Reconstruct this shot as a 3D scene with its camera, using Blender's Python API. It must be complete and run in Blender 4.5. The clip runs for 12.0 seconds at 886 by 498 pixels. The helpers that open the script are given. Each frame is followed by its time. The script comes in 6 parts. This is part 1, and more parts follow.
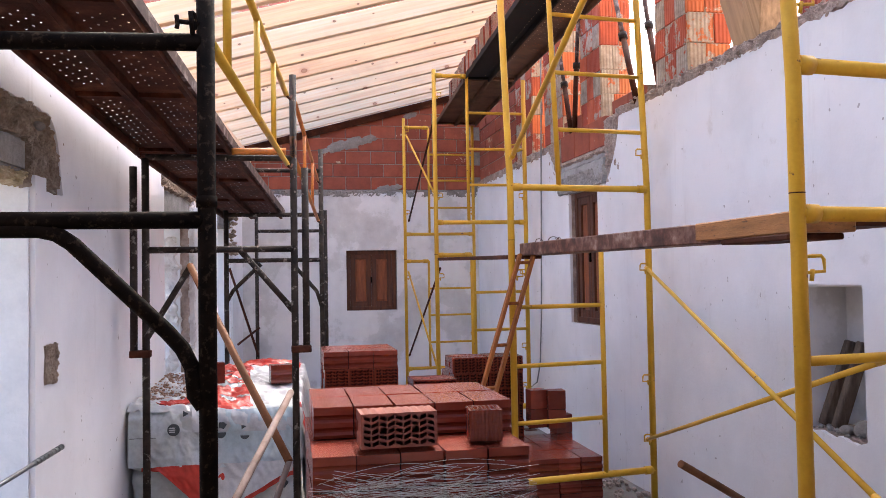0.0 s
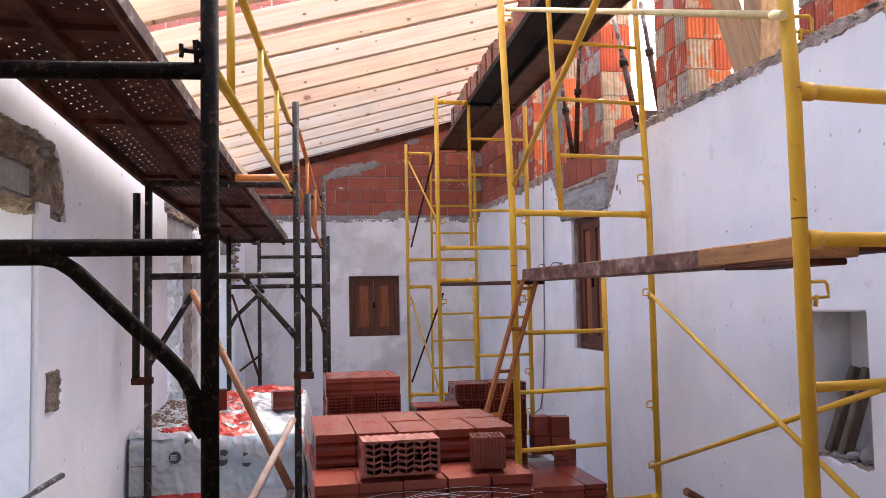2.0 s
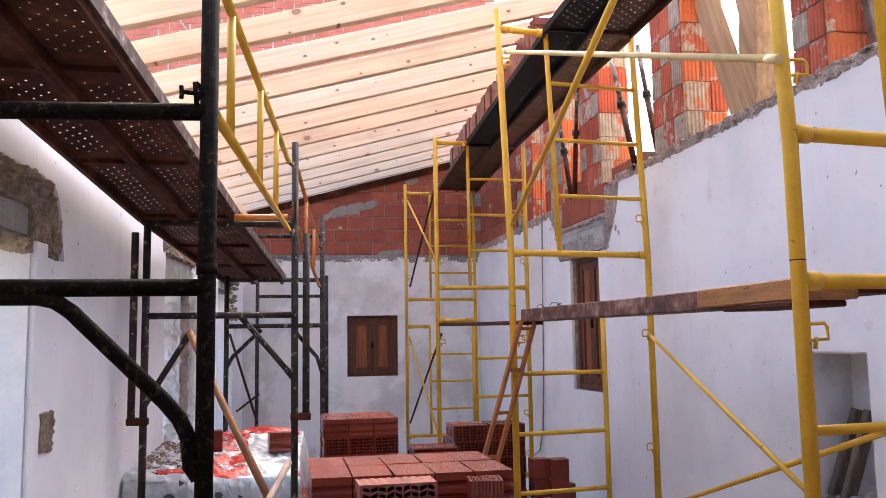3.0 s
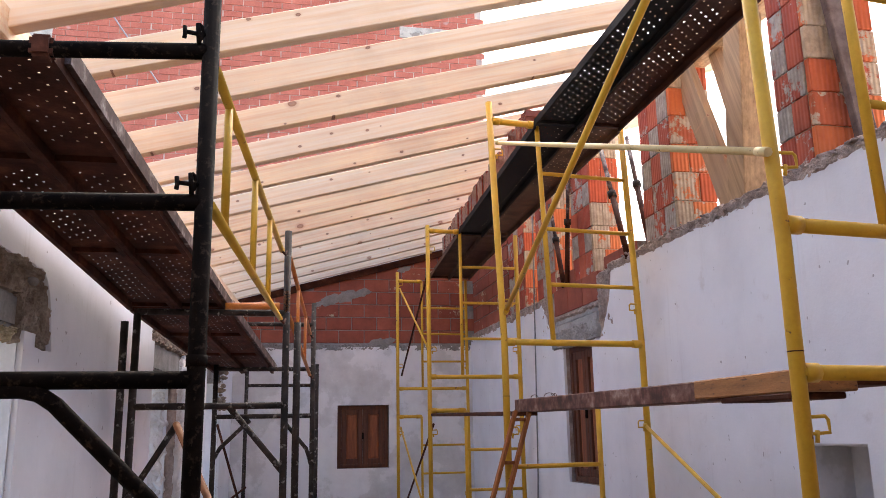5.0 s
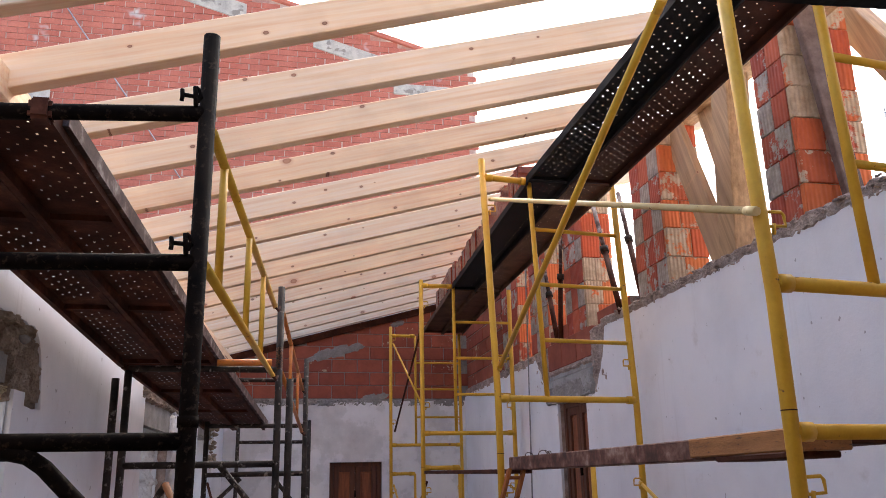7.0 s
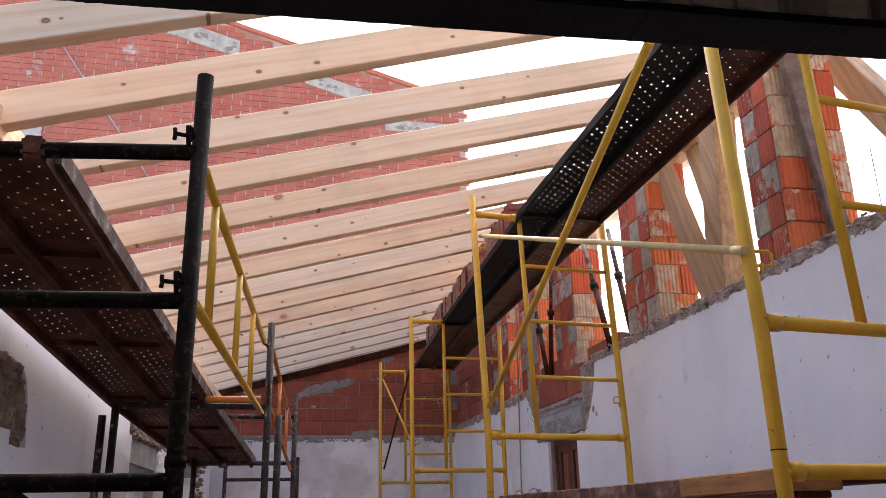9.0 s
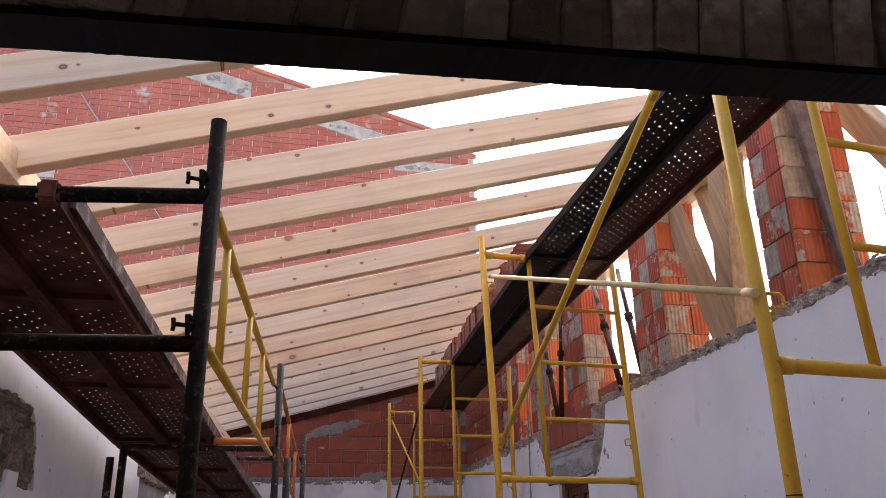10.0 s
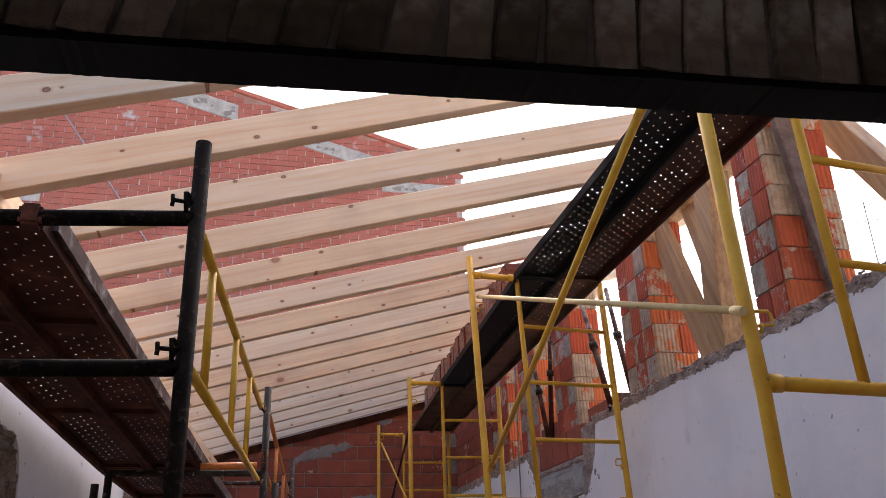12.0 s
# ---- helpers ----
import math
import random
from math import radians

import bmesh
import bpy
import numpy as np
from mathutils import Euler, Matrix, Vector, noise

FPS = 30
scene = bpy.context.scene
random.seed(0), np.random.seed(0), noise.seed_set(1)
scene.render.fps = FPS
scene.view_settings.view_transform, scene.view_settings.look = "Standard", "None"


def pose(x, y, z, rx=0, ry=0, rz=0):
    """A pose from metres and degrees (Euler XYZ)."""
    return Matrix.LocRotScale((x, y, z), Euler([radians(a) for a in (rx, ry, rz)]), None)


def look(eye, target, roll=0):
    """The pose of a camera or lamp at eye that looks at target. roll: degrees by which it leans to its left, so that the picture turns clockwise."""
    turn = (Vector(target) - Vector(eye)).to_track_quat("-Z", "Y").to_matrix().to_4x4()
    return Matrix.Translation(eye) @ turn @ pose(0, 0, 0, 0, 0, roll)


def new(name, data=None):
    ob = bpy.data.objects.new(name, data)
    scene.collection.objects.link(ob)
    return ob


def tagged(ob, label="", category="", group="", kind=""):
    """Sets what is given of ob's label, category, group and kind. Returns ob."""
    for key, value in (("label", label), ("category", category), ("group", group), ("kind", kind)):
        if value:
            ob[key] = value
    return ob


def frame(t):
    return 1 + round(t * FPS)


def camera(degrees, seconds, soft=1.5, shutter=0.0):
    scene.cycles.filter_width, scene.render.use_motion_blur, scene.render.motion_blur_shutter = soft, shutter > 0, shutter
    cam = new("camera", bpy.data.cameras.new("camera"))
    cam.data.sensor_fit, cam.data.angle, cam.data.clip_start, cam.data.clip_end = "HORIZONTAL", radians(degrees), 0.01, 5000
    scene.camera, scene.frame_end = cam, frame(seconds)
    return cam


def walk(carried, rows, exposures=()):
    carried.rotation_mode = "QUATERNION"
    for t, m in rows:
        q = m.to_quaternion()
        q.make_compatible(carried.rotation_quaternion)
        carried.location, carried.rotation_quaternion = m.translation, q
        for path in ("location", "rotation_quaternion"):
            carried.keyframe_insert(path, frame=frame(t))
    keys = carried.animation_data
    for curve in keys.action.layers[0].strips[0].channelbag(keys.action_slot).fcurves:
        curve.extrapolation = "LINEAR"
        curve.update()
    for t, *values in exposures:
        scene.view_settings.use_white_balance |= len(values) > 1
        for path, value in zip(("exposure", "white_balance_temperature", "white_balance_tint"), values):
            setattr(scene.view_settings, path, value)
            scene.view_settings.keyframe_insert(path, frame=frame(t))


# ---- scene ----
cam = camera(56.14, 12.0, 0.65)
PATH = [
    (0.0, pose(-0.0000, 0.0001, 1.6000, 92.000, 1.000, -10.928)),
    (0.5, pose(-0.0013, 0.0030, 1.5994, 92.297, 0.996, -10.587)),
    (1.0, pose(-0.0008, 0.0044, 1.6006, 92.464, 0.867, -10.454)),
    (1.5, pose(-0.0005, 0.0052, 1.6023, 92.714, 1.183, -10.526)),
    (2.0, pose(-0.0001, 0.0003, 1.6033, 93.744, 1.120, -10.748)),
    (2.5, pose(0.0013, 0.0008, 1.6037, 94.829, 1.009, -10.801)),
    (3.0, pose(0.0045, 0.0047, 1.6078, 96.459, 0.974, -10.822)),
    (3.5, pose(0.0049, 0.0153, 1.6098, 98.337, 0.942, -10.979)),
    (5.5, pose(-0.0006, 0.0229, 1.6245, 103.470, 1.113, -11.455)),
    (6.0, pose(-0.0005, 0.0167, 1.6273, 104.351, 1.359, -11.534)),
    (6.5, pose(-0.0010, 0.0137, 1.6306, 105.063, 1.236, -11.685)),
    (7.0, pose(-0.0010, 0.0046, 1.6352, 106.089, 1.162, -11.815)),
    (9.0, pose(-0.0033, -0.0092, 1.6439, 108.451, 1.185, -12.492)),
    (9.5, pose(-0.0093, -0.0113, 1.6535, 110.373, 1.171, -11.872)),
    (10.0, pose(-0.0096, -0.0177, 1.6526, 111.145, 1.005, -11.907)),
    (10.5, pose(-0.0071, -0.0162, 1.6550, 111.595, 1.055, -12.294)),
    (11.0, pose(-0.0031, -0.0144, 1.6556, 112.143, 1.431, -12.682)),
    (11.5, pose(-0.0016, -0.0106, 1.6553, 112.284, 1.661, -12.602)),
    (12.0, pose(-0.0028, -0.0062, 1.6574, 112.546, 1.774, -12.457)),
]
walk(cam, PATH, [(0.0, 2.62, 5950, 12), (3.0, 2.54, 5950, 12), (5.5, 1.94, 6050, 12), (9.0, 1.66, 5990, 14), (12.0, 1.30, 6010, 15)])

# ---- light ----
world = bpy.data.worlds.new("sky")
scene.world = world
world.use_nodes = True
wn = world.node_tree.nodes
sky = wn.new("ShaderNodeTexSky")
sky.sky_type = "NISHITA"
sky.sun_disc = False
sky.sun_elevation = radians(50)
sky.sun_rotation = radians(18)
sky.air_density, sky.dust_density, sky.ozone_density = 1.0, 8.0, 1.0
wn["Background"].inputs[1].default_value = 0.15
world.node_tree.links.new(sky.outputs[0], wn["Background"].inputs[0])

sun_data = bpy.data.lights.new("sun", "SUN")
sun_data.energy = 0.3
sun_data.angle = radians(25)
sun_data.color = (1.0, 0.93, 0.82)
sun = new("sun", sun_data)
sun.matrix_world = look((3.1, 9.5, 12), (0, 0, 0))

# ---- materials ----


def material(name, build):
    m = bpy.data.materials.new(name)
    m.use_nodes = True
    nt = m.node_tree
    build(nt, nt.nodes, nt.links, nt.nodes["Principled BSDF"])
    return m


def coords(nt, scale=(1, 1, 1), kind="Object"):
    tc = nt.nodes.new("ShaderNodeTexCoord")
    mp = nt.nodes.new("ShaderNodeMapping")
    mp.inputs["Scale"].default_value = scale
    nt.links.new(tc.outputs[kind], mp.inputs[0])
    return mp.outputs[0]


def noise_node(nt, scale, detail=6, rough=0.6, vec=None):
    n = nt.nodes.new("ShaderNodeTexNoise")
    n.inputs["Scale"].default_value = scale
    n.inputs["Detail"].default_value = detail
    n.inputs["Roughness"].default_value = rough
    nt.links.new(vec if vec is not None else coords(nt), n.inputs["Vector"])
    return n.outputs["Fac"]


def ramp(nt, fac, stops):
    r = nt.nodes.new("ShaderNodeValToRGB")
    els = r.color_ramp.elements
    while len(els) < len(stops):
        els.new(0.5)
    for e, (p, c) in zip(els, stops):
        e.position = p
        e.color = (*c, 1) if len(c) == 3 else c
    nt.links.new(fac, r.inputs[0])
    return r.outputs[0]


def mix(nt, fac, a, b, mode="MIX"):
    n = nt.nodes.new("ShaderNodeMix")
    n.data_type = "RGBA"
    n.blend_type = mode
    for sock, val in ((n.inputs["Factor"], fac), (n.inputs[6], a), (n.inputs[7], b)):
        if isinstance(val, (int, float)):
            sock.default_value = val
        elif isinstance(val, tuple):
            sock.default_value = (*val, 1)
        else:
            nt.links.new(val, sock)
    return n.outputs[2]


def bump(nt, bsdf, height, strength=0.4, dist=0.01):
    b = nt.nodes.new("ShaderNodeBump")
    b.inputs["Strength"].default_value = strength
    b.inputs["Distance"].default_value = dist
    nt.links.new(height, b.inputs["Height"])
    nt.links.new(b.outputs[0], bsdf.inputs["Normal"])


def surface(name, stops, scale, fine, rough=0.8, metal=0.0, bstr=0.3, bdist=0.01, stretch=(1, 1, 1), speck=None, jitter=0.0, gloss=0.5, grain=0.25):
    """A plain worn surface: colour patches, finer grain, optional specks and a change from piece to piece."""
    def build(nt, nodes, links, p):
        v = coords(nt, stretch)
        n1 = noise_node(nt, scale, 5, 0.6, v)
        n2 = noise_node(nt, fine, 4, 0.7, v)
        col = ramp(nt, n1, stops)
        col = mix(nt, grain, col, ramp(nt, n2, [(0.3, (0.25, 0.25, 0.25)), (0.7, (0.8, 0.8, 0.8))]), "OVERLAY")
        if speck:
            lo, hi, sc, c = speck
            n3 = noise_node(nt, sc, 3, 0.6, v)
            col = mix(nt, ramp(nt, n3, [(lo, (0, 0, 0)), (hi, (1, 1, 1))]), col, c)
        if jitter:
            oi = nodes.new("ShaderNodeObjectInfo")
            col = mix(nt, jitter, col, ramp(nt, oi.outputs["Random"], [(0, (0.15, 0.15, 0.15)), (1, (0.85, 0.85, 0.85))]), "OVERLAY")
        links.new(col, p.inputs["Base Color"])
        p.inputs["Roughness"].default_value = rough
        p.inputs["Metallic"].default_value = metal
        p.inputs["Specular IOR Level"].default_value = gloss
        bump(nt, p, n2, bstr, bdist)
    return material(name, build)


def plaster_build(nt, nodes, links, p):
    v = coords(nt)
    n1 = noise_node(nt, 1.3, 6, 0.6, v)
    n2 = noise_node(nt, 60, 3, 0.6, v)
    n3 = noise_node(nt, 5, 7, 0.7, v)
    col = ramp(nt, n1, [(0.3, (0.70, 0.69, 0.70)), (0.62, (0.83, 0.82, 0.83))])
    col = mix(nt, ramp(nt, n3, [(0.60, (0, 0, 0)), (0.74, (0.55, 0.55, 0.55))]), col, (0.60, 0.56, 0.53))
    vd = coords(nt, (9, 9, 0.7))
    n4 = noise_node(nt, 1.0, 5, 0.65, vd)
    col = mix(nt, ramp(nt, n4, [(0.60, (0, 0, 0)), (0.80, (0.35, 0.35, 0.35))]), col, (0.52, 0.48, 0.46))
    n5 = noise_node(nt, 23, 2, 0.5, v)
    col = mix(nt, ramp(nt, n5, [(0.73, (0, 0, 0)), (0.76, (0.7, 0.7, 0.7))]), col, (0.30, 0.27, 0.25))
    links.new(col, p.inputs["Base Color"])
    p.inputs["Roughness"].default_value = 0.85
    h = mix(nt, 0.35, n3, n2)
    bump(nt, p, h, 0.25, 0.012)


def patched_build(nt, nodes, links, p):
    v = coords(nt)
    n1 = noise_node(nt, 1.6, 6, 0.62, v)
    n3 = noise_node(nt, 7, 6, 0.7, v)
    col = ramp(nt, n1, [(0.42, (0.80, 0.79, 0.79)), (0.50, (0.76, 0.75, 0.75)), (0.53, (0.66, 0.65, 0.64)), (0.66, (0.57, 0.555, 0.55))])
    col = mix(nt, 0.3, col, ramp(nt, n3, [(0.3, (0.3, 0.3, 0.3)), (0.7, (0.75, 0.75, 0.75))]), "OVERLAY")
    links.new(col, p.inputs["Base Color"])
    p.inputs["Roughness"].default_value = 0.88
    bump(nt, p, n3, 0.3, 0.012)


def film_build(nt, nodes, links, p):
    v = coords(nt, (1, 1, 9))
    n = noise_node(nt, 7, 5, 0.7, v)
    a = ramp(nt, n, [(0.45, (0.02, 0.02, 0.02)), (0.75, (0.35, 0.35, 0.35))])
    links.new(a, p.inputs["Alpha"])
    p.inputs["Base Color"].default_value = (0.75, 0.74, 0.73, 1)
    p.inputs["Roughness"].default_value = 0.15


def maths(nt, op, a, b=None, c=None):
    n = nt.nodes.new("ShaderNodeMath")
    n.operation = op
    for sock, val in zip(n.inputs, (a, b, c)):
        if isinstance(val, (int, float)):
            sock.default_value = val
        elif val is not None:
            nt.links.new(val, sock)
    return n.outputs[0]


def knots(nt, vec, scale, r0, r1, keep):
    """Distance from the nearest knot in knot radii; only a share of the cells holds one."""
    kn = nt.nodes.new("ShaderNodeTexVoronoi")
    kn.voronoi_dimensions = "2D"
    kn.inputs["Scale"].default_value = scale
    nt.links.new(vec, kn.inputs["Vector"])
    sep = nt.nodes.new("ShaderNodeSeparateColor")
    nt.links.new(kn.outputs["Color"], sep.inputs[0])
    size = maths(nt, "MULTIPLY_ADD", sep.outputs[0], r1 - r0, r0)
    size = maths(nt, "MULTIPLY_ADD", maths(nt, "LESS_THAN", sep.outputs[1], keep), size, 0.0001)
    far = maths(nt, "MULTIPLY_ADD", noise_node(nt, 60, 2, 0.6, vec), 0.006, maths(nt, "MULTIPLY_ADD", kn.outputs["Distance"], 1.0 / scale, -0.003))
    return maths(nt, "MULTIPLY", maths(nt, "DIVIDE", far, size), 0.4)


def timber_build(tint, dark, turn, wear):
    """Sawn wood with long grain, growth lines bending round knots, and stains; turn lays the length along x."""
    def build(nt, nodes, links, p):
        oi = nodes.new("ShaderNodeObjectInfo")
        tc = nodes.new("ShaderNodeTexCoord")
        lay = nodes.new("ShaderNodeMapping")
        lay.inputs["Rotation"].default_value = turn
        links.new(tc.outputs["Object"], lay.inputs[0])
        add = nodes.new("ShaderNodeVectorMath")
        add.operation = "MULTIPLY_ADD"
        links.new(oi.outputs["Random"], add.inputs[0])
        add.inputs[1].default_value = (37, 19, 53)
        links.new(lay.outputs[0], add.inputs[2])
        base = add.outputs[0]
        mp = nodes.new("ShaderNodeMapping")
        mp.inputs["Scale"].default_value = (0.7, 16, 16)
        links.new(base, mp.inputs[0])
        flat = nodes.new("ShaderNodeMapping")
        flat.inputs["Rotation"].default_value = (radians(90), 0, 0)
        flat.inputs["Scale"].default_value = (0.66, 1.0, 1.0)
        links.new(base, flat.inputs[0])
        big = knots(nt, flat.outputs[0], 3.1, 0.008, 0.021, 0.30)
        small = knots(nt, flat.outputs[0], 6.3, 0.0035, 0.010, 0.46)
        grain = noise_node(nt, 1.4, 5, 0.62, mp.outputs[0])
        fine = noise_node(nt, 5, 4, 0.7, mp.outputs[0])
        rings = nodes.new("ShaderNodeTexWave")
        rings.bands_direction = "Z"
        rings.inputs["Scale"].default_value = 9
        rings.inputs["Distortion"].default_value = 5.0
        rings.inputs["Detail"].default_value = 2.0
        rings.inputs["Detail Scale"].default_value = 0.6
        mp3 = nodes.new("ShaderNodeMapping")
        mp3.inputs["Scale"].default_value = (0.16, 1.0, 1.0)
        links.new(base, mp3.inputs[0])
        links.new(mp3.outputs[0], rings.inputs["Vector"])
        col = ramp(nt, grain, [(0.28, dark), (0.60, tint)])
        col = mix(nt, 0.20, col, ramp(nt, rings.outputs["Fac"], [(0.1, (0.34, 0.30, 0.27)), (0.6, (0.62, 0.62, 0.62))]), "OVERLAY")
        col = mix(nt, 0.22, col, ramp(nt, fine, [(0.35, (0.28, 0.28, 0.28)), (0.65, (0.72, 0.72, 0.72))]), "OVERLAY")
        stain = noise_node(nt, 2.2, 4, 0.6, base)
        col = mix(nt, ramp(nt, stain, [(0.52, (0, 0, 0)), (0.75, (wear, wear, wear))]), col, (0.42, 0.27, 0.17))
        for rel, core in ((big, (0.40, 0.155, 0.075)), (small, (0.19, 0.065, 0.03))):
            col = mix(nt, ramp(nt, rel, [(0.40, (0.50, 0.50, 0.50)), (0.75, (0, 0, 0))]), col, (0.62, 0.34, 0.19))
            col = mix(nt, ramp(nt, rel, [(0.16, (0.70, 0.70, 0.70)), (0.34, (0.92, 0.92, 0.92)), (0.43, (0, 0, 0))]), col, core)
        col = mix(nt, 0.28, col, ramp(nt, oi.outputs["Random"], [(0, (0.30, 0.25, 0.22)), (1, (0.76, 0.75, 0.74))]), "OVERLAY")
        links.new(col, p.inputs["Base Color"])
        p.inputs["Roughness"].default_value = 0.65
        bump(nt, p, fine, 0.15, 0.003)
    return build


TAN = [(0.3, (0.33, 0.25, 0.16)), (0.5, (0.50, 0.385, 0.25)), (0.7, (0.62, 0.505, 0.355))]
GREY = [(0.3, (0.23, 0.205, 0.175)), (0.5, (0.36, 0.33, 0.285)), (0.7, (0.50, 0.465, 0.41))]


def block_build(rib, smear, base, base2, rough=0.82, gloss=0.5, mortar=TAN):
    """Fired clay: shade from piece to piece, fine ribs and grey mortar smears."""
    def build(nt, nodes, links, p):
        oi = nodes.new("ShaderNodeObjectInfo")
        tc = nodes.new("ShaderNodeTexCoord")
        add = nodes.new("ShaderNodeVectorMath")
        add.operation = "MULTIPLY_ADD"
        links.new(oi.outputs["Random"], add.inputs[0])
        add.inputs[1].default_value = (31, 17, 43)
        links.new(tc.outputs["Object"], add.inputs[2])
        v = add.outputs[0]
        n1 = noise_node(nt, 6.0, 6, 0.68, v)
        n2 = noise_node(nt, 70, 3, 0.6, v)
        col = ramp(nt, oi.outputs["Random"], [(0, base), (1, base2)])
        col = mix(nt, 0.55, col, ramp(nt, n1, [(0.3, (0.3, 0.3, 0.3)), (0.7, (0.7, 0.7, 0.7))]), "OVERLAY")
        if smear:
            sepx = nodes.new("ShaderNodeMath")
            sepx.operation = "MULTIPLY_ADD"
            links.new(oi.outputs["Random"], sepx.inputs[0])
            sepx.inputs[1].default_value = 7.31
            sepx.inputs[2].default_value = 0.0
            fr = nodes.new("ShaderNodeMath")
            fr.operation = "FRACT"
            links.new(sepx.outputs[0], fr.inputs[0])
            ragged = maths(nt, "MULTIPLY_ADD", fr.outputs[0], 0.45, noise_node(nt, 7.0, 6, 0.72, v))
            half = maths(nt, "MULTIPLY", ragged, 0.5)
            fac = ramp(nt, half, [(smear / 2, (0, 0, 0)), (smear / 2 + 0.02, (0.94, 0.94, 0.94))])
            mort = ramp(nt, noise_node(nt, 14, 5, 0.7, v), mortar)
            col = mix(nt, fac, col, mort)
        links.new(col, p.inputs["Base Color"])
        p.inputs["Roughness"].default_value = rough
        p.inputs["Specular IOR Level"].default_value = gloss
        if rib:
            w = nodes.new("ShaderNodeTexWave")
            w.wave_type = "BANDS"
            w.bands_direction = "DIAGONAL" if rib == "both" else rib
            w.inputs["Scale"].default_value = 22
            mp = nodes.new("ShaderNodeMapping")
            mp.inputs["Scale"].default_value = (1, 1, 0) if rib == "both" else (1, 1, 1)
            links.new(tc.outputs["Object"], mp.inputs[0])
            links.new(mp.outputs[0], w.inputs["Vector"])
            bump(nt, p, w.outputs["Fac"], 0.7, 0.006)
        else:
            bump(nt, p, n2, 0.2, 0.003)
    return build


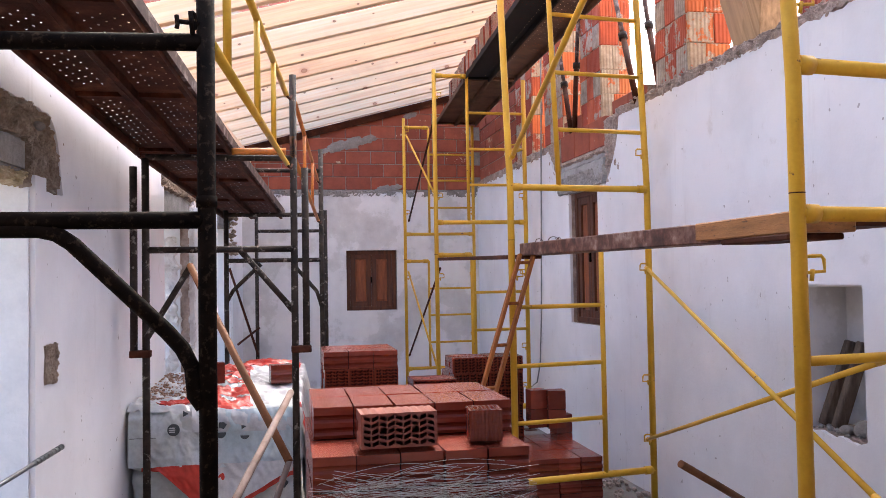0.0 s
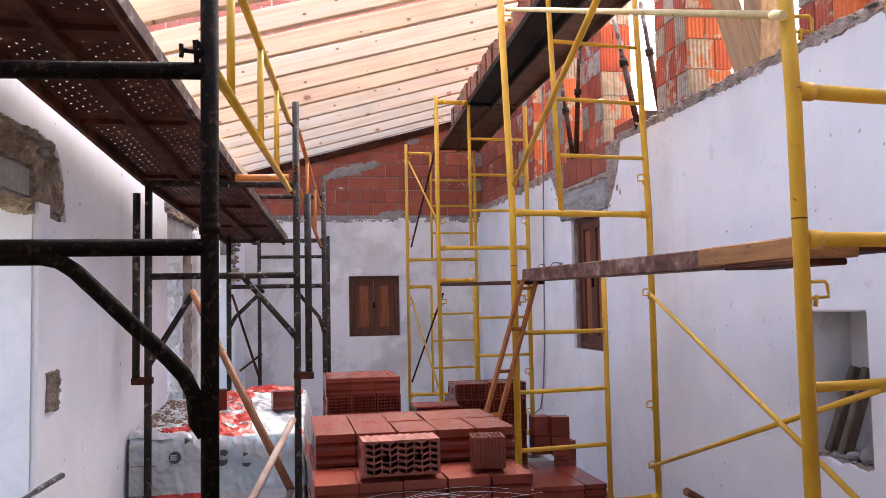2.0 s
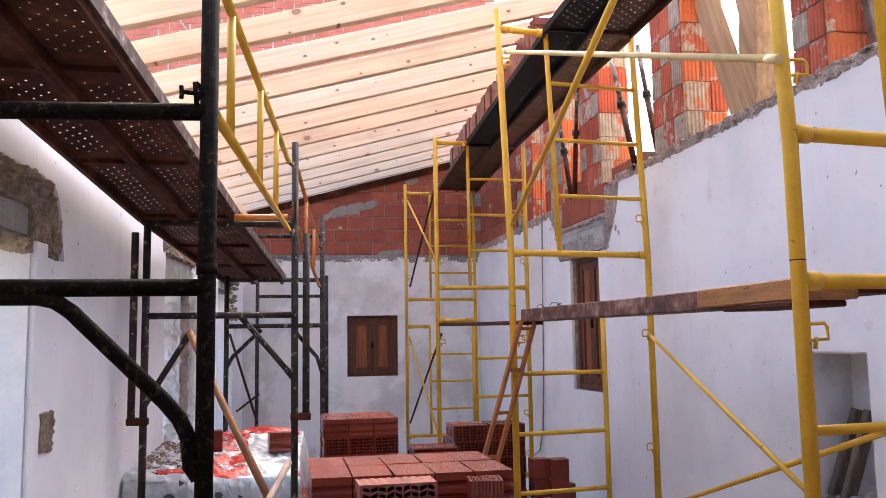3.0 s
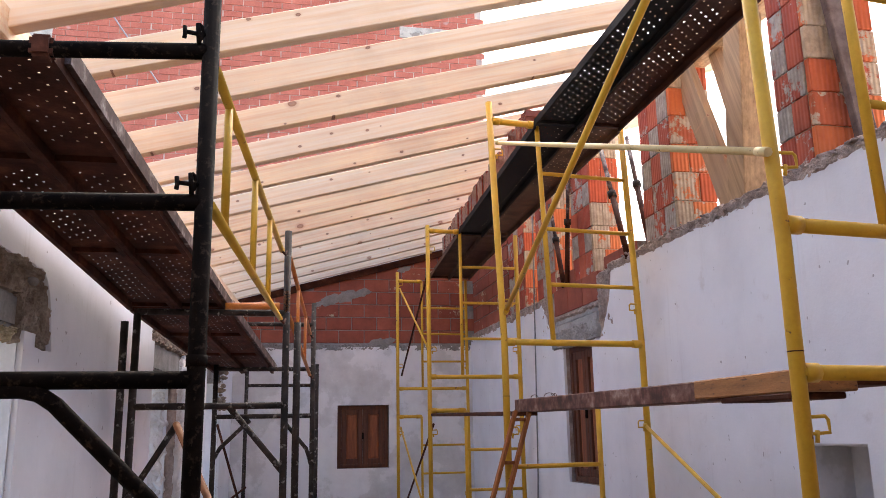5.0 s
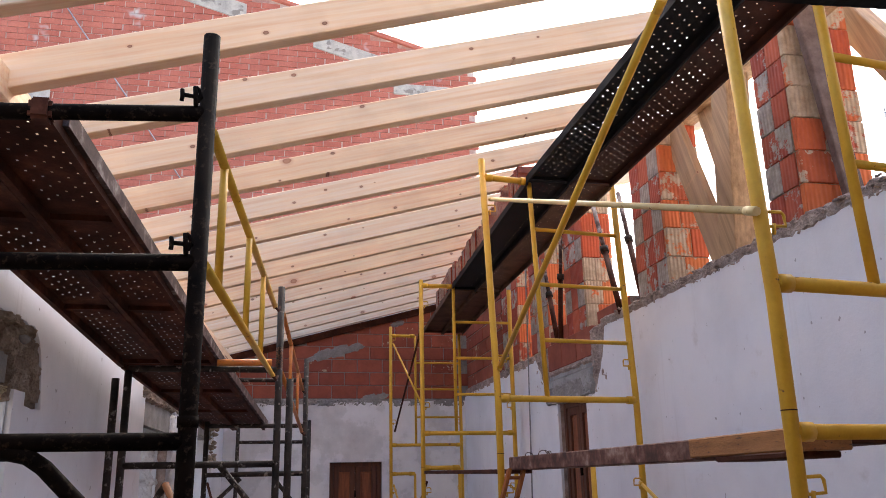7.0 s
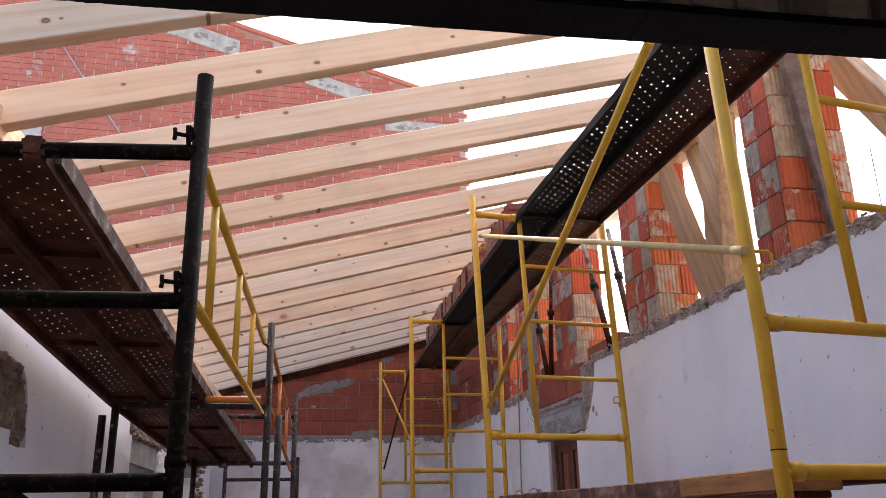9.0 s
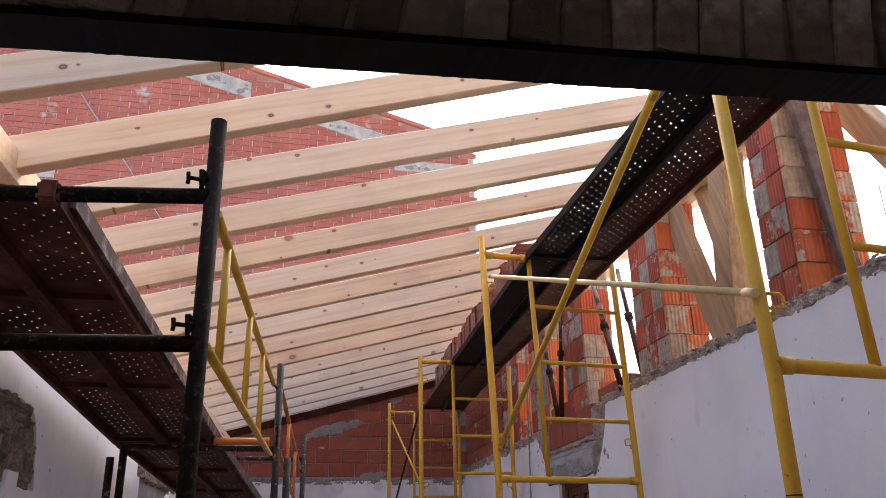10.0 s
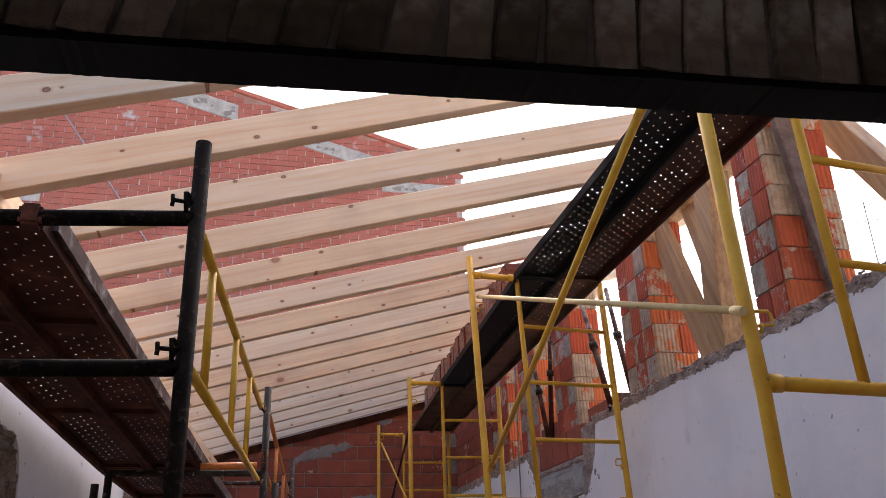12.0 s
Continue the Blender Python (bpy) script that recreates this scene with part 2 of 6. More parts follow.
MAT = {
    "plaster": material("white_plaster", plaster_build),
    "patched": material("patched_plaster", patched_build),
    "rubble": surface("rubble", [(0.3, (0.22, 0.165, 0.135)), (0.5, (0.37, 0.285, 0.24)), (0.7, (0.52, 0.43, 0.375))], 9, 60, 0.95, bstr=0.9, bdist=0.02),
    "mortar": surface("mortar", [(0.3, (0.19, 0.175, 0.16)), (0.7, (0.33, 0.31, 0.285))], 6, 50, 0.95, bstr=0.6),
    "tan_mortar": surface("tan_mortar", [(0.3, (0.30, 0.235, 0.155)), (0.7, (0.52, 0.42, 0.29))], 8, 50, 0.95, bstr=0.7),
    "concrete": surface("concrete", [(0.3, (0.24, 0.23, 0.22)), (0.7, (0.42, 0.41, 0.40))], 4, 45, 0.9, bstr=0.4),
    "floor": surface("dusty_floor", [(0.3, (0.14, 0.122, 0.105)), (0.7, (0.27, 0.245, 0.22))], 3, 40, 0.95, bstr=0.5),
    "pine": material("new_pine", timber_build((0.93, 0.715, 0.485), (0.81, 0.54, 0.325), (0, radians(15.4), 0), 0.25)),
    "oldwood": material("worn_wood", timber_build((0.48, 0.32, 0.17), (0.26, 0.155, 0.075), (radians(21.8), radians(90), 0), 0.7)),
    "shutter_panel": surface("shutter_panel", [(0.3, (0.14, 0.036, 0.011)), (0.7, (0.32, 0.092, 0.027))], 3, 30, 0.5, stretch=(9, 9, 1), bstr=0.2),
    "shutter": surface("shutter_wood", [(0.3, (0.05, 0.014, 0.005)), (0.7, (0.13, 0.036, 0.011))], 3, 30, 0.6, stretch=(9, 9, 1), bstr=0.2),
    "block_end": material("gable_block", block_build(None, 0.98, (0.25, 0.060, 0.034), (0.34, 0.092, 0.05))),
    # pier clay for the end faces, brightened in colour as if lit
    "block_pier_lit": material("lit_pier_block", block_build("both", 0.84, (0.52, 0.090, 0.030), (0.74, 0.195, 0.050))),
    "block": material("clay_block", block_build(None, 0.0, (0.130, 0.0215, 0.011), (0.205, 0.038, 0.020), 0.27, 0.45)),
    "pale_block": material("pale_clay_block", block_build(None, 0.0, (0.19, 0.050, 0.032), (0.23, 0.068, 0.046), 0.4, 0.4)),
    "red_brick": surface("old_red_brick", [(0.3, (0.53, 0.155, 0.10)), (0.7, (0.66, 0.24, 0.165))], 2.5, 30, 0.9, speck=(0.66, 0.72, 1.5, (0.72, 0.66, 0.62)), jitter=0.1),
    "old_brick": surface("soffit_brick", [(0.3, (0.20, 0.15, 0.125)), (0.52, (0.36, 0.295, 0.25)), (0.68, (0.66, 0.61, 0.56))], 9, 40, 0.95, bstr=0.7, jitter=0.75),
    "black": surface("black_tube", [(0.35, (0.0035, 0.0025, 0.002)), (0.7, (0.012, 0.0075, 0.005))], 14, 90, 0.72, 0.0, bstr=0.15, bdist=0.003, speck=(0.56, 0.74, 55, (0.045, 0.030, 0.020)), gloss=0.03),
    "spattered": surface("spattered_tube", [(0.35, (0.018, 0.014, 0.011)), (0.7, (0.062, 0.046, 0.036))], 9, 90, 0.6, 0.0, bstr=0.2, bdist=0.003, speck=(0.60, 0.68, 22, (0.24, 0.20, 0.17)), gloss=0.12),
    "prop_wood": surface("prop_wood", [(0.3, (0.12, 0.050, 0.022)), (0.7, (0.23, 0.10, 0.045))], 6, 40, 0.6, gloss=0.12),
    "grey_wood": surface("grey_old_wood", [(0.3, (0.075, 0.052, 0.037)), (0.7, (0.20, 0.145, 0.105))], 6, 50, 0.85, stretch=(6, 6, 1)),
    "scuffed": surface("scuffed_steel", [(0.35, (0.045, 0.026, 0.022)), (0.52, (0.085, 0.05, 0.042)), (0.62, (0.20, 0.155, 0.14)), (0.7, (0.34, 0.30, 0.28))], 13, 60, 0.6, 0.0, bstr=0.2, bdist=0.003, gloss=0.2),
    "old_band": surface("old_painted_band", [(0.3, (0.46, 0.43, 0.37)), (0.6, (0.68, 0.64, 0.55))], 6, 50, 0.95, speck=(0.60, 0.66, 5, (0.34, 0.30, 0.25))),
    # brown deck steel with the warm light on the far planks painted in
    "deck_lit": surface("lit_tan_deck", [(0.3, (0.045, 0.020, 0.011)), (0.75, (0.15, 0.075, 0.040))], 6, 60, 0.6, 0.0, bstr=0.15, bdist=0.003, gloss=0.2),
    "yellow": surface("yellow_paint", [(0.3, (0.54, 0.29, 0.016)), (0.7, (0.69, 0.40, 0.03))], 5, 80, 0.46, 0.0, gloss=0.3, bstr=0.03, bdist=0.002, speck=(0.69, 0.73, 22, (0.20, 0.10, 0.03)), grain=0.08),
    "pale_yellow": surface("pale_yellow_paint", [(0.3, (0.56, 0.40, 0.16)), (0.7, (0.70, 0.54, 0.26))], 7, 80, 0.5, 0.0, gloss=0.3, bstr=0.05, bdist=0.002, speck=(0.66, 0.72, 26, (0.24, 0.14, 0.06)), grain=0.12),
    "orange": surface("orange_paint", [(0.3, (0.45, 0.12, 0.015)), (0.7, (0.62, 0.22, 0.03))], 9, 80, 0.5, 0.0, bstr=0.1, bdist=0.003, speck=(0.6, 0.7, 30, (0.16, 0.08, 0.04))),
    "rust": surface("rusty_steel", [(0.3, (0.032, 0.011, 0.006)), (0.55, (0.072, 0.024, 0.013)), (0.75, (0.15, 0.056, 0.03))], 7, 60, 0.7, 0.0, bstr=0.25, bdist=0.004, gloss=0.1),
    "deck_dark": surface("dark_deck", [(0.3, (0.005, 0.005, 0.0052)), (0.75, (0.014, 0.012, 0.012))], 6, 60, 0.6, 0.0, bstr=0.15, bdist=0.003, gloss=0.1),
    # brown plank, raised a little in colour for light from the right
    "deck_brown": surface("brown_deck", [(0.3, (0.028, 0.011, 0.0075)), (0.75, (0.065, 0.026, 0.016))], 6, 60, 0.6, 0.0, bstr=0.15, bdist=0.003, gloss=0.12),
    "white_wrap": surface("white_wrap", [(0.3, (0.42, 0.43, 0.44)), (0.7, (0.55, 0.55, 0.55))], 4, 20, 0.35, bstr=0.2, bdist=0.01),
    "grey_wrap": surface("grey_wrap", [(0.3, (0.36, 0.40, 0.40)), (0.7, (0.54, 0.56, 0.55))], 4, 20, 0.3, bstr=0.2, bdist=0.01),
    "blue_wrap": surface("blue_wrap", [(0.3, (0.36, 0.45, 0.49)), (0.7, (0.50, 0.57, 0.60))], 4, 20, 0.3, bstr=0.2, bdist=0.01),
    "pole_wood": surface("grey_pole_wood", [(0.3, (0.12, 0.08, 0.065)), (0.7, (0.24, 0.18, 0.155))], 9, 40, 0.7, gloss=0.12),
    "red_wrap": surface("red_wrap", [(0.3, (0.42, 0.020, 0.012)), (0.7, (0.56, 0.045, 0.025))], 4, 20, 0.38, bstr=0.2, bdist=0.01),
    "ink": surface("dark_print", [(0.3, (0.03, 0.04, 0.045)), (0.7, (0.06, 0.07, 0.075))], 9, 40, 0.4),
    "steel": surface("grey_steel", [(0.3, (0.16, 0.16, 0.165)), (0.7, (0.30, 0.30, 0.30))], 9, 80, 0.4, 0.8, bstr=0.1, bdist=0.002),
    "ladder_wood": surface("ladder_wood", [(0.3, (0.20, 0.060, 0.015)), (0.7, (0.36, 0.125, 0.032))], 5, 40, 0.6, gloss=0.15, stretch=(9, 9, 1)),
    "block_rubble": surface("brick_rubble", [(0.3, (0.22, 0.12, 0.08)), (0.7, (0.42, 0.27, 0.20))], 12, 60, 0.95, bstr=0.6),
    "film": surface("film_strand", [(0.3, (0.62, 0.58, 0.55)), (0.7, (0.80, 0.77, 0.74))], 9, 40, 0.3),
    "clear_film": material("clear_film", film_build),
    # end-face blocks with tan smears, clay brightened as if lit
    "mortared_lit": material("lit_mortared_block", block_build("both", 0.58, (0.46, 0.085, 0.034), (0.70, 0.19, 0.05))),
    # the same pier clay darkened for the shaded room side, here and below
    "block_pier_shaded": material("shaded_red_pier_block", block_build("both", 0.86, (0.34, 0.060, 0.036), (0.50, 0.115, 0.055), mortar=GREY)),
    "mortared_shaded": material("shaded_grey_mortared_block", block_build("both", 0.58, (0.36, 0.065, 0.038), (0.48, 0.11, 0.055), mortar=GREY)),
    # outside ground, paled so that it throws light into the west openings
    "bounce_ground": surface("pale_ground", [(0.3, (0.42, 0.39, 0.35)), (0.7, (0.60, 0.57, 0.52))], 3, 40, 0.95),
    "ochre": surface("ochre_packing", [(0.3, (0.26, 0.19, 0.10)), (0.5, (0.46, 0.37, 0.22)), (0.7, (0.62, 0.53, 0.38))], 14, 70, 0.95, bstr=0.8, bdist=0.015),
    "earth": surface("broken_stone", [(0.3, (0.17, 0.12, 0.085)), (0.5, (0.29, 0.22, 0.16)), (0.7, (0.44, 0.36, 0.28))], 9, 60, 0.95, bstr=0.9, bdist=0.02),
    "board": surface("orange_board", [(0.3, (0.20, 0.085, 0.022)), (0.7, (0.38, 0.17, 0.05))], 4, 40, 0.6, stretch=(5, 1, 8), speck=(0.6, 0.7, 12, (0.09, 0.04, 0.02))),
    "worn_rust": surface("worn_rust", [(0.38, (0.055, 0.024, 0.017)), (0.5, (0.12, 0.05, 0.032)), (0.60, (0.21, 0.115, 0.08)), (0.72, (0.38, 0.28, 0.23))], 11, 60, 0.7, 0.1, bstr=0.3, bdist=0.004),
    "joint": surface("pale_joint", [(0.42, (0.50, 0.30, 0.23)), (0.58, (0.74, 0.66, 0.57))], 1.3, 50, 0.95),
    "whitewash": surface("whitewashed_stone", [(0.3, (0.60, 0.56, 0.52)), (0.5, (0.76, 0.74, 0.72)), (0.7, (0.82, 0.81, 0.80))], 9, 50, 0.95, bstr=0.8, bdist=0.02, speck=(0.66, 0.72, 9, (0.36, 0.28, 0.21))),
    # white reveal with bluish outdoor daylight put into its colour
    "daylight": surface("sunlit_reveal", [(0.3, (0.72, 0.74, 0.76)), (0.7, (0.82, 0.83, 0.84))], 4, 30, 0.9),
}

# ---- building tools ----


def ring(bm, centre, axis, r, seg, turn=None):
    a = Vector(axis).normalized()
    side = a.orthogonal().normalized() if turn is None else turn
    up = a.cross(side)
    return [bm.verts.new(Vector(centre) + r * (math.cos(2 * math.pi * i / seg) * side + math.sin(2 * math.pi * i / seg) * up)) for i in range(seg)]


def tube(bm, points, r, seg=10, caps=True):
    """A round tube through the points."""
    pts = [Vector(p) for p in points]
    side = (pts[1] - pts[0]).normalized().orthogonal().normalized()
    rings = []
    for i, p in enumerate(pts):
        d = (pts[min(i + 1, len(pts) - 1)] - pts[max(i - 1, 0)]).normalized()
        side = (side - d * side.dot(d)).normalized()
        rings.append(ring(bm, p, d, r, seg, side))
    for a, b in zip(rings, rings[1:]):
        for i in range(seg):
            f = bm.faces.new((a[i], a[(i + 1) % seg], b[(i + 1) % seg], b[i]))
            f.smooth = True
    if caps:
        bm.faces.new(rings[0][::-1])
        bm.faces.new(rings[-1])


def hexa(bm, c):
    """A box from eight corners: the lower four, then the upper four, each counter-clockwise."""
    v = [bm.verts.new(p) for p in c]
    for f in ((3, 2, 1, 0), (4, 5, 6, 7), (0, 1, 5, 4), (1, 2, 6, 5), (2, 3, 7, 6), (3, 0, 4, 7)):
        bm.faces.new([v[i] for i in f])
    return v


def box(bm, lo, hi):
    (a, b, c), (d, e, f) = lo, hi
    return hexa(bm, [(a, b, c), (d, b, c), (d, e, c), (a, e, c), (a, b, f), (d, b, f), (d, e, f), (a, e, f)])


def beam(bm, p, q, w, h, up=(0, 0, 1)):
    """A squared timber from p to q, w across and h along up."""
    p, q = Vector(p), Vector(q)
    d = (q - p).normalized()
    s = d.cross(Vector(up)).normalized() * (w / 2)
    u = s.cross(d).normalized() * (h / 2)
    hexa(bm, [p - s - u, p + s - u, q + s - u, q - s - u, p - s + u, p + s + u, q + s + u, q - s + u])


def soften(bm, width=0.004, segments=1):
    bmesh.ops.recalc_face_normals(bm, faces=bm.faces)
    bmesh.ops.bevel(bm, geom=list(bm.edges), offset=width, segments=segments, affect="EDGES", clamp_overlap=True)


def mesh_of(name, bm):
    me = bpy.data.meshes.new(name)
    bmesh.ops.recalc_face_normals(bm, faces=bm.faces)
    bm.to_mesh(me)
    bm.free()
    return me


def part(name, bm, mat, parent=None, label=""):
    """Links a bmesh, in world places, as one mesh under a thing."""
    me = mesh_of(name, bm)
    me.materials.append(MAT[mat])
    ob = new(name, me)
    if parent is not None:
        ob.parent = parent
        ob.matrix_parent_inverse = world_of(parent).inverted()
    if label:
        tagged(ob, label)
    return ob


def world_of(ob):
    m = ob.matrix_basis.copy()
    if ob.parent is not None:
        m = world_of(ob.parent) @ ob.matrix_parent_inverse @ m
    return m


def thing(name, at, label, category, group=""):
    ob = new(name)
    ob.empty_display_size = 0.1
    ob.location = at
    return tagged(ob, label, category, group)


def structure(name, bm, mat, label, category=""):
    return tagged(part(name, bm, mat), label, category, kind="structure")


def piece(name, mesh, parent, place):
    ob = new(name, mesh)
    ob.parent = parent
    ob.matrix_parent_inverse = world_of(parent).inverted()
    ob.matrix_basis = place
    return ob


def B():
    return bmesh.new()


def wob(x, y, z, f=1.0):
    return noise.noise(Vector((x * f, y * f, z * f)))

# ---- the room ----
XE = 2.625          # inner face of the east wall
YN = 11.0           # inner face of the end wall
PT = 2.86           # where the old plaster ends


def xw(y):
    """Inner face of the west wall, which runs at a slant."""
    return -1.40 + 0.0815 * y


def roof(x):
    """Underside of the rafters."""
    return 3.4715 + 0.27 * x


def skin(bm, place, segs, depth, step=0.04, rag=0.02, seed=0.0):
    """Plaster slabs. place(u, z, d) gives the point at u along the wall, height z, depth d. segs: u0, u1, low, high, ragged
    ends; low and high are numbers or functions of u."""
    for u0, u1, low, high, rl, rh in segs:
        n = max(1, int(round((u1 - u0) / step)))
        cols = []
        for i in range(n + 1):
            u = u0 + (u1 - u0) * i / n
            a = low(u) if callable(low) else low
            b = high(u) if callable(high) else high
            if rl:
                a += rag * (wob(u, seed, 1, 9) + 0.6 * wob(u, seed, 2, 31))
            if rh:
                b += rag * (wob(u, seed, 3, 7) + 0.7 * wob(u, seed, 4, 29))
            b = max(b, a + 0.004)
            cols.append([bm.verts.new(place(u, z, d)) for z, d in ((a, 0), (b, 0), (b, depth), (a, depth))])
        for p, q in zip(cols, cols[1:]):
            for k in range(4):
                bm.faces.new((p[k], q[k], q[(k + 1) % 4], p[(k + 1) % 4]))
        bm.faces.new(cols[0])
        bm.faces.new(cols[-1][::-1])


def stones(bm, place, u0, u1, z0, z1, n, size, rnd, out=0.02):
    """Rough lumps of rubble along a strip of wall."""
    for _ in range(n):
        u, z = rnd.uniform(u0, u1), (z0(0) if callable(z0) else rnd.uniform(z0, z1))
        s = size * rnd.uniform(0.5, 1.3)
        d = rnd.uniform(-out, out)
        c = Vector(place(u, z, d))
        v = bmesh.ops.create_icosphere(bm, subdivisions=1, radius=s)["verts"]
        k = Vector((rnd.uniform(0.6, 1.1), rnd.uniform(0.7, 1.4), rnd.uniform(0.45, 0.8)))
        ph = rnd.uniform(0, 50)
        for w in v:
            w.co = Vector([w.co[i] * k[i] for i in range(3)]) * (1 + 0.35 * wob(w.co.x + ph, w.co.y, w.co.z, 18)) + c


def rough(bm, place, u0, u1, z0, z1, d0, amp, seed, step=0.016, edge=0.02):
    """Broken masonry: a sheet of uneven depth with a frayed outline."""
    nu, nz = max(3, int((u1 - u0) / step)), max(3, int((z1 - z0) / step))
    g = []
    for i in range(nu + 1):
        row = []
        for j in range(nz + 1):
            u, z = u0 + (u1 - u0) * i / nu, z0 + (z1 - z0) * j / nz
            p = Vector((u, z, seed))
            d = d0 - amp * (0.9 * noise.noise(p * 9) + 0.8 * abs(noise.noise(p * 23)) + 0.5 * noise.noise(p * 61))
            e = 1.0 if 0 < j < nz and 0 < i < nu else 0.0
            fz = edge * (noise.noise(Vector((u * 9, seed, j / nz))) + 0.8 * noise.noise(Vector((u * 31, seed, 7 + j / nz))))
            fu = edge * noise.noise(Vector((z * 13, seed, 3)))
            row.append(bm.verts.new(place(u + fu, z + fz, d if e else d0 + 0.03)))
        g.append(row)
    for i in range(nu):
        for j in range(nz):
            bm.faces.new((g[i][j], g[i + 1][j], g[i + 1][j + 1], g[i][j + 1]))


east = lambda u, z, d: (XE + d, u, z)
west = lambda u, z, d: (xw(u) - d, u, z)
north = lambda u, z, d: (u, YN + d, z)

# ground and floor
# the ground outside is out of view and serves as a reflector
bm = B()
box(bm, (-60, -60, -0.5), (60, 80, -0.06))
structure("ground", bm, "bounce_ground", "unseen ground round the house, made pale to bounce light", "ground")
bm = B()
box(bm, (-2.4, -4.2, -0.058), (3.2, YN + 0.3, 0.0))
structure("floor", bm, "floor", "dusty screed floor with dirt and rubble", "floor")

# east wall: core with a shuttered window and a niche
W0, W1, WS, WH = 6.64, 7.35, 1.17, 2.36
N0, N1, NS, NH = 3.40, 3.91, 0.80, 1.535
bm = B()
t0, t1 = XE + 0.025, XE + 0.47
for y0, y1, z0, z1 in ((1.0, N0, 0, 2.9), (N0, N1, 0, NS), (N0, N1, NH, 2.9), (N1, W0, 0, 2.9), (W0, W1, 0, WS), (W0, W1, WH + 0.32, 2.9), (W1, YN + 0.3, 0, 2.9)):
    box(bm, (t0, y0, z0), (t1, y1, z1))
box(bm, (XE + 0.30, N0, NS), (t1, N1, NH))
wall_east = structure("wall_east", bm, "rubble", "old rubble stone wall under white plaster with a broken top edge", "wall")
bm = B()
skin(bm, east, [(1.0, N0, 0, PT, 0, 1), (N0, N1, 0, NS, 0, 1), (N0, N1, NH, PT, 0, 1), (N1, 6.15, 0, PT, 0, 1), (6.15, 6.50, 0, lambda u: 2.86 - 0.52 * max(0.0, min(1.0, (u - 6.15) / 0.3)) ** 0.6, 0, 1),
                (6.50, W0, 0, 2.36, 0, 1), (W0, W1, 0, WS, 0, 0), (W1, 7.62, 0, lambda u: 2.38 + (u - W1) * 0.3, 0, 1), (7.62, 7.9, 0, lambda u: 2.46 + (u - 7.62) * 1.3, 0, 1), (7.9, YN, 0, 2.83, 0, 1)], 0.025, 0.035, 0.025, 3.0)
part("plaster", bm, "plaster", wall_east)
bm = B()
rnd = random.Random(4)
rough(bm, east, 1.2, 6.25, 2.84, 2.94, 0.008, 0.020, 2.0, 0.014)
stones(bm, east, 1.6, 6.2, 2.86, 2.94, 160, 0.014, rnd, 0.008)
rough(bm, east, 7.6, 10.98, 2.80, 2.915, 0.006, 0.02, 4.0)
stones(bm, east, 7.8, 10.9, 2.84, 2.91, 80, 0.014, rnd, 0.008)
rough(bm, east, 6.15, 6.50, 2.34, 2.90, 0.012, 0.020, 6.0)
rough(bm, east, 7.58, 7.92, 2.40, 2.86, 0.012, 0.02, 8.0)
rough(bm, east, 6.46, 7.6, 2.62, 2.68, 0.0, 0.02, 9.0)
o = part("rubble", bm, "rubble", wall_east)
tagged(o, kind="stuff")
bm = B()
box(bm, (XE - 0.012, 6.45, WH), (t1, 7.6, WH + 0.22))
box(bm, (XE + 0.02, 6.42, WH + 0.22), (t1, 7.62, WH + 0.30))
soften(bm, 0.012, 2)
part("lintel", bm, "concrete", wall_east, "grey concrete lintel with broken plaster")
bm = B()
rough(bm, east, 6.44, 7.62, WH - 0.004, WH + 0.17, -0.016, 0.022, 31.0, 0.014, 0.016)
tagged(part("lintel_mortar", bm, "mortar", wall_east, "rough grey mortar over the lintel"), kind="stuff")
bm = B()
for y0, y1, z0, z1 in ((N0, N0 + 0.012, NS, NH), (N1 - 0.012, N1, NS, NH), (N0 + 0.012, N1 - 0.012, NH - 0.012, NH)):
    box(bm, (XE + 0.025, y0, z0), (XE + 0.285, y1, z1))
box(bm, (XE + 0.285, N0, NS), (XE + 0.298, N1, NH))
part("niche_lining", bm, "patched", wall_east)

# end wall
bm = B()
for x0, x1, z0, z1 in ((-1.2, 0.83, 0, 2.72), (0.83, 1.50, 0, 1.19), (0.83, 1.50, 1.985, 2.72), (1.50, XE + 0.47, 0, 2.72)):
    box(bm, (x0, YN + 0.025, z0), (x1, YN + 0.3, z1))
box(bm, (-1.2, YN + 0.021, 2.72), (XE + 0.47, YN + 0.3, 3.05))
hexa(bm, [(-1.2, YN + 0.021, 3.05), (XE + 0.47, YN + 0.021, 3.05), (XE + 0.47, YN + 0.3, 3.05), (-1.2, YN + 0.3, 3.05),
          (-1.2, YN + 0.021, roof(-1.2) - 0.03), (XE + 0.47, YN + 0.021, roof(XE + 0.47) - 0.03), (XE + 0.47, YN + 0.3, roof(XE + 0.47) - 0.03), (-1.2, YN + 0.3, roof(-1.2) - 0.03)])
wall_north = structure("wall_north", bm, "mortar", "end wall, patched white plaster below and red hollow blocks above", "wall")
bm = B()
skin(bm, north, [(-0.8, 0.83, 0, 2.72, 0, 1), (0.83, 1.50, 0, 1.19, 0, 0), (0.83, 1.50, 1.985, 2.74, 0, 1), (1.50, XE, 0, 2.76, 0, 1)], 0.025, 0.05, 0.02, 8.0)
part("plaster", bm, "patched", wall_north)
bm = B()
rough(bm, north, -0.6, XE - 0.01, 2.68, 2.79, 0.004, 0.02, 12.0)
stones(bm, north, -0.6, XE, 2.72, 2.78, 60, 0.014, rnd, 0.008)
tagged(part("rubble", bm, "mortar", wall_north), kind="stuff")

# west wall with three openings
A0, A1, AH = 2.5, 3.965, 2.10     # nearest opening
C0, C1, CH = 6.52, 7.60, 2.12
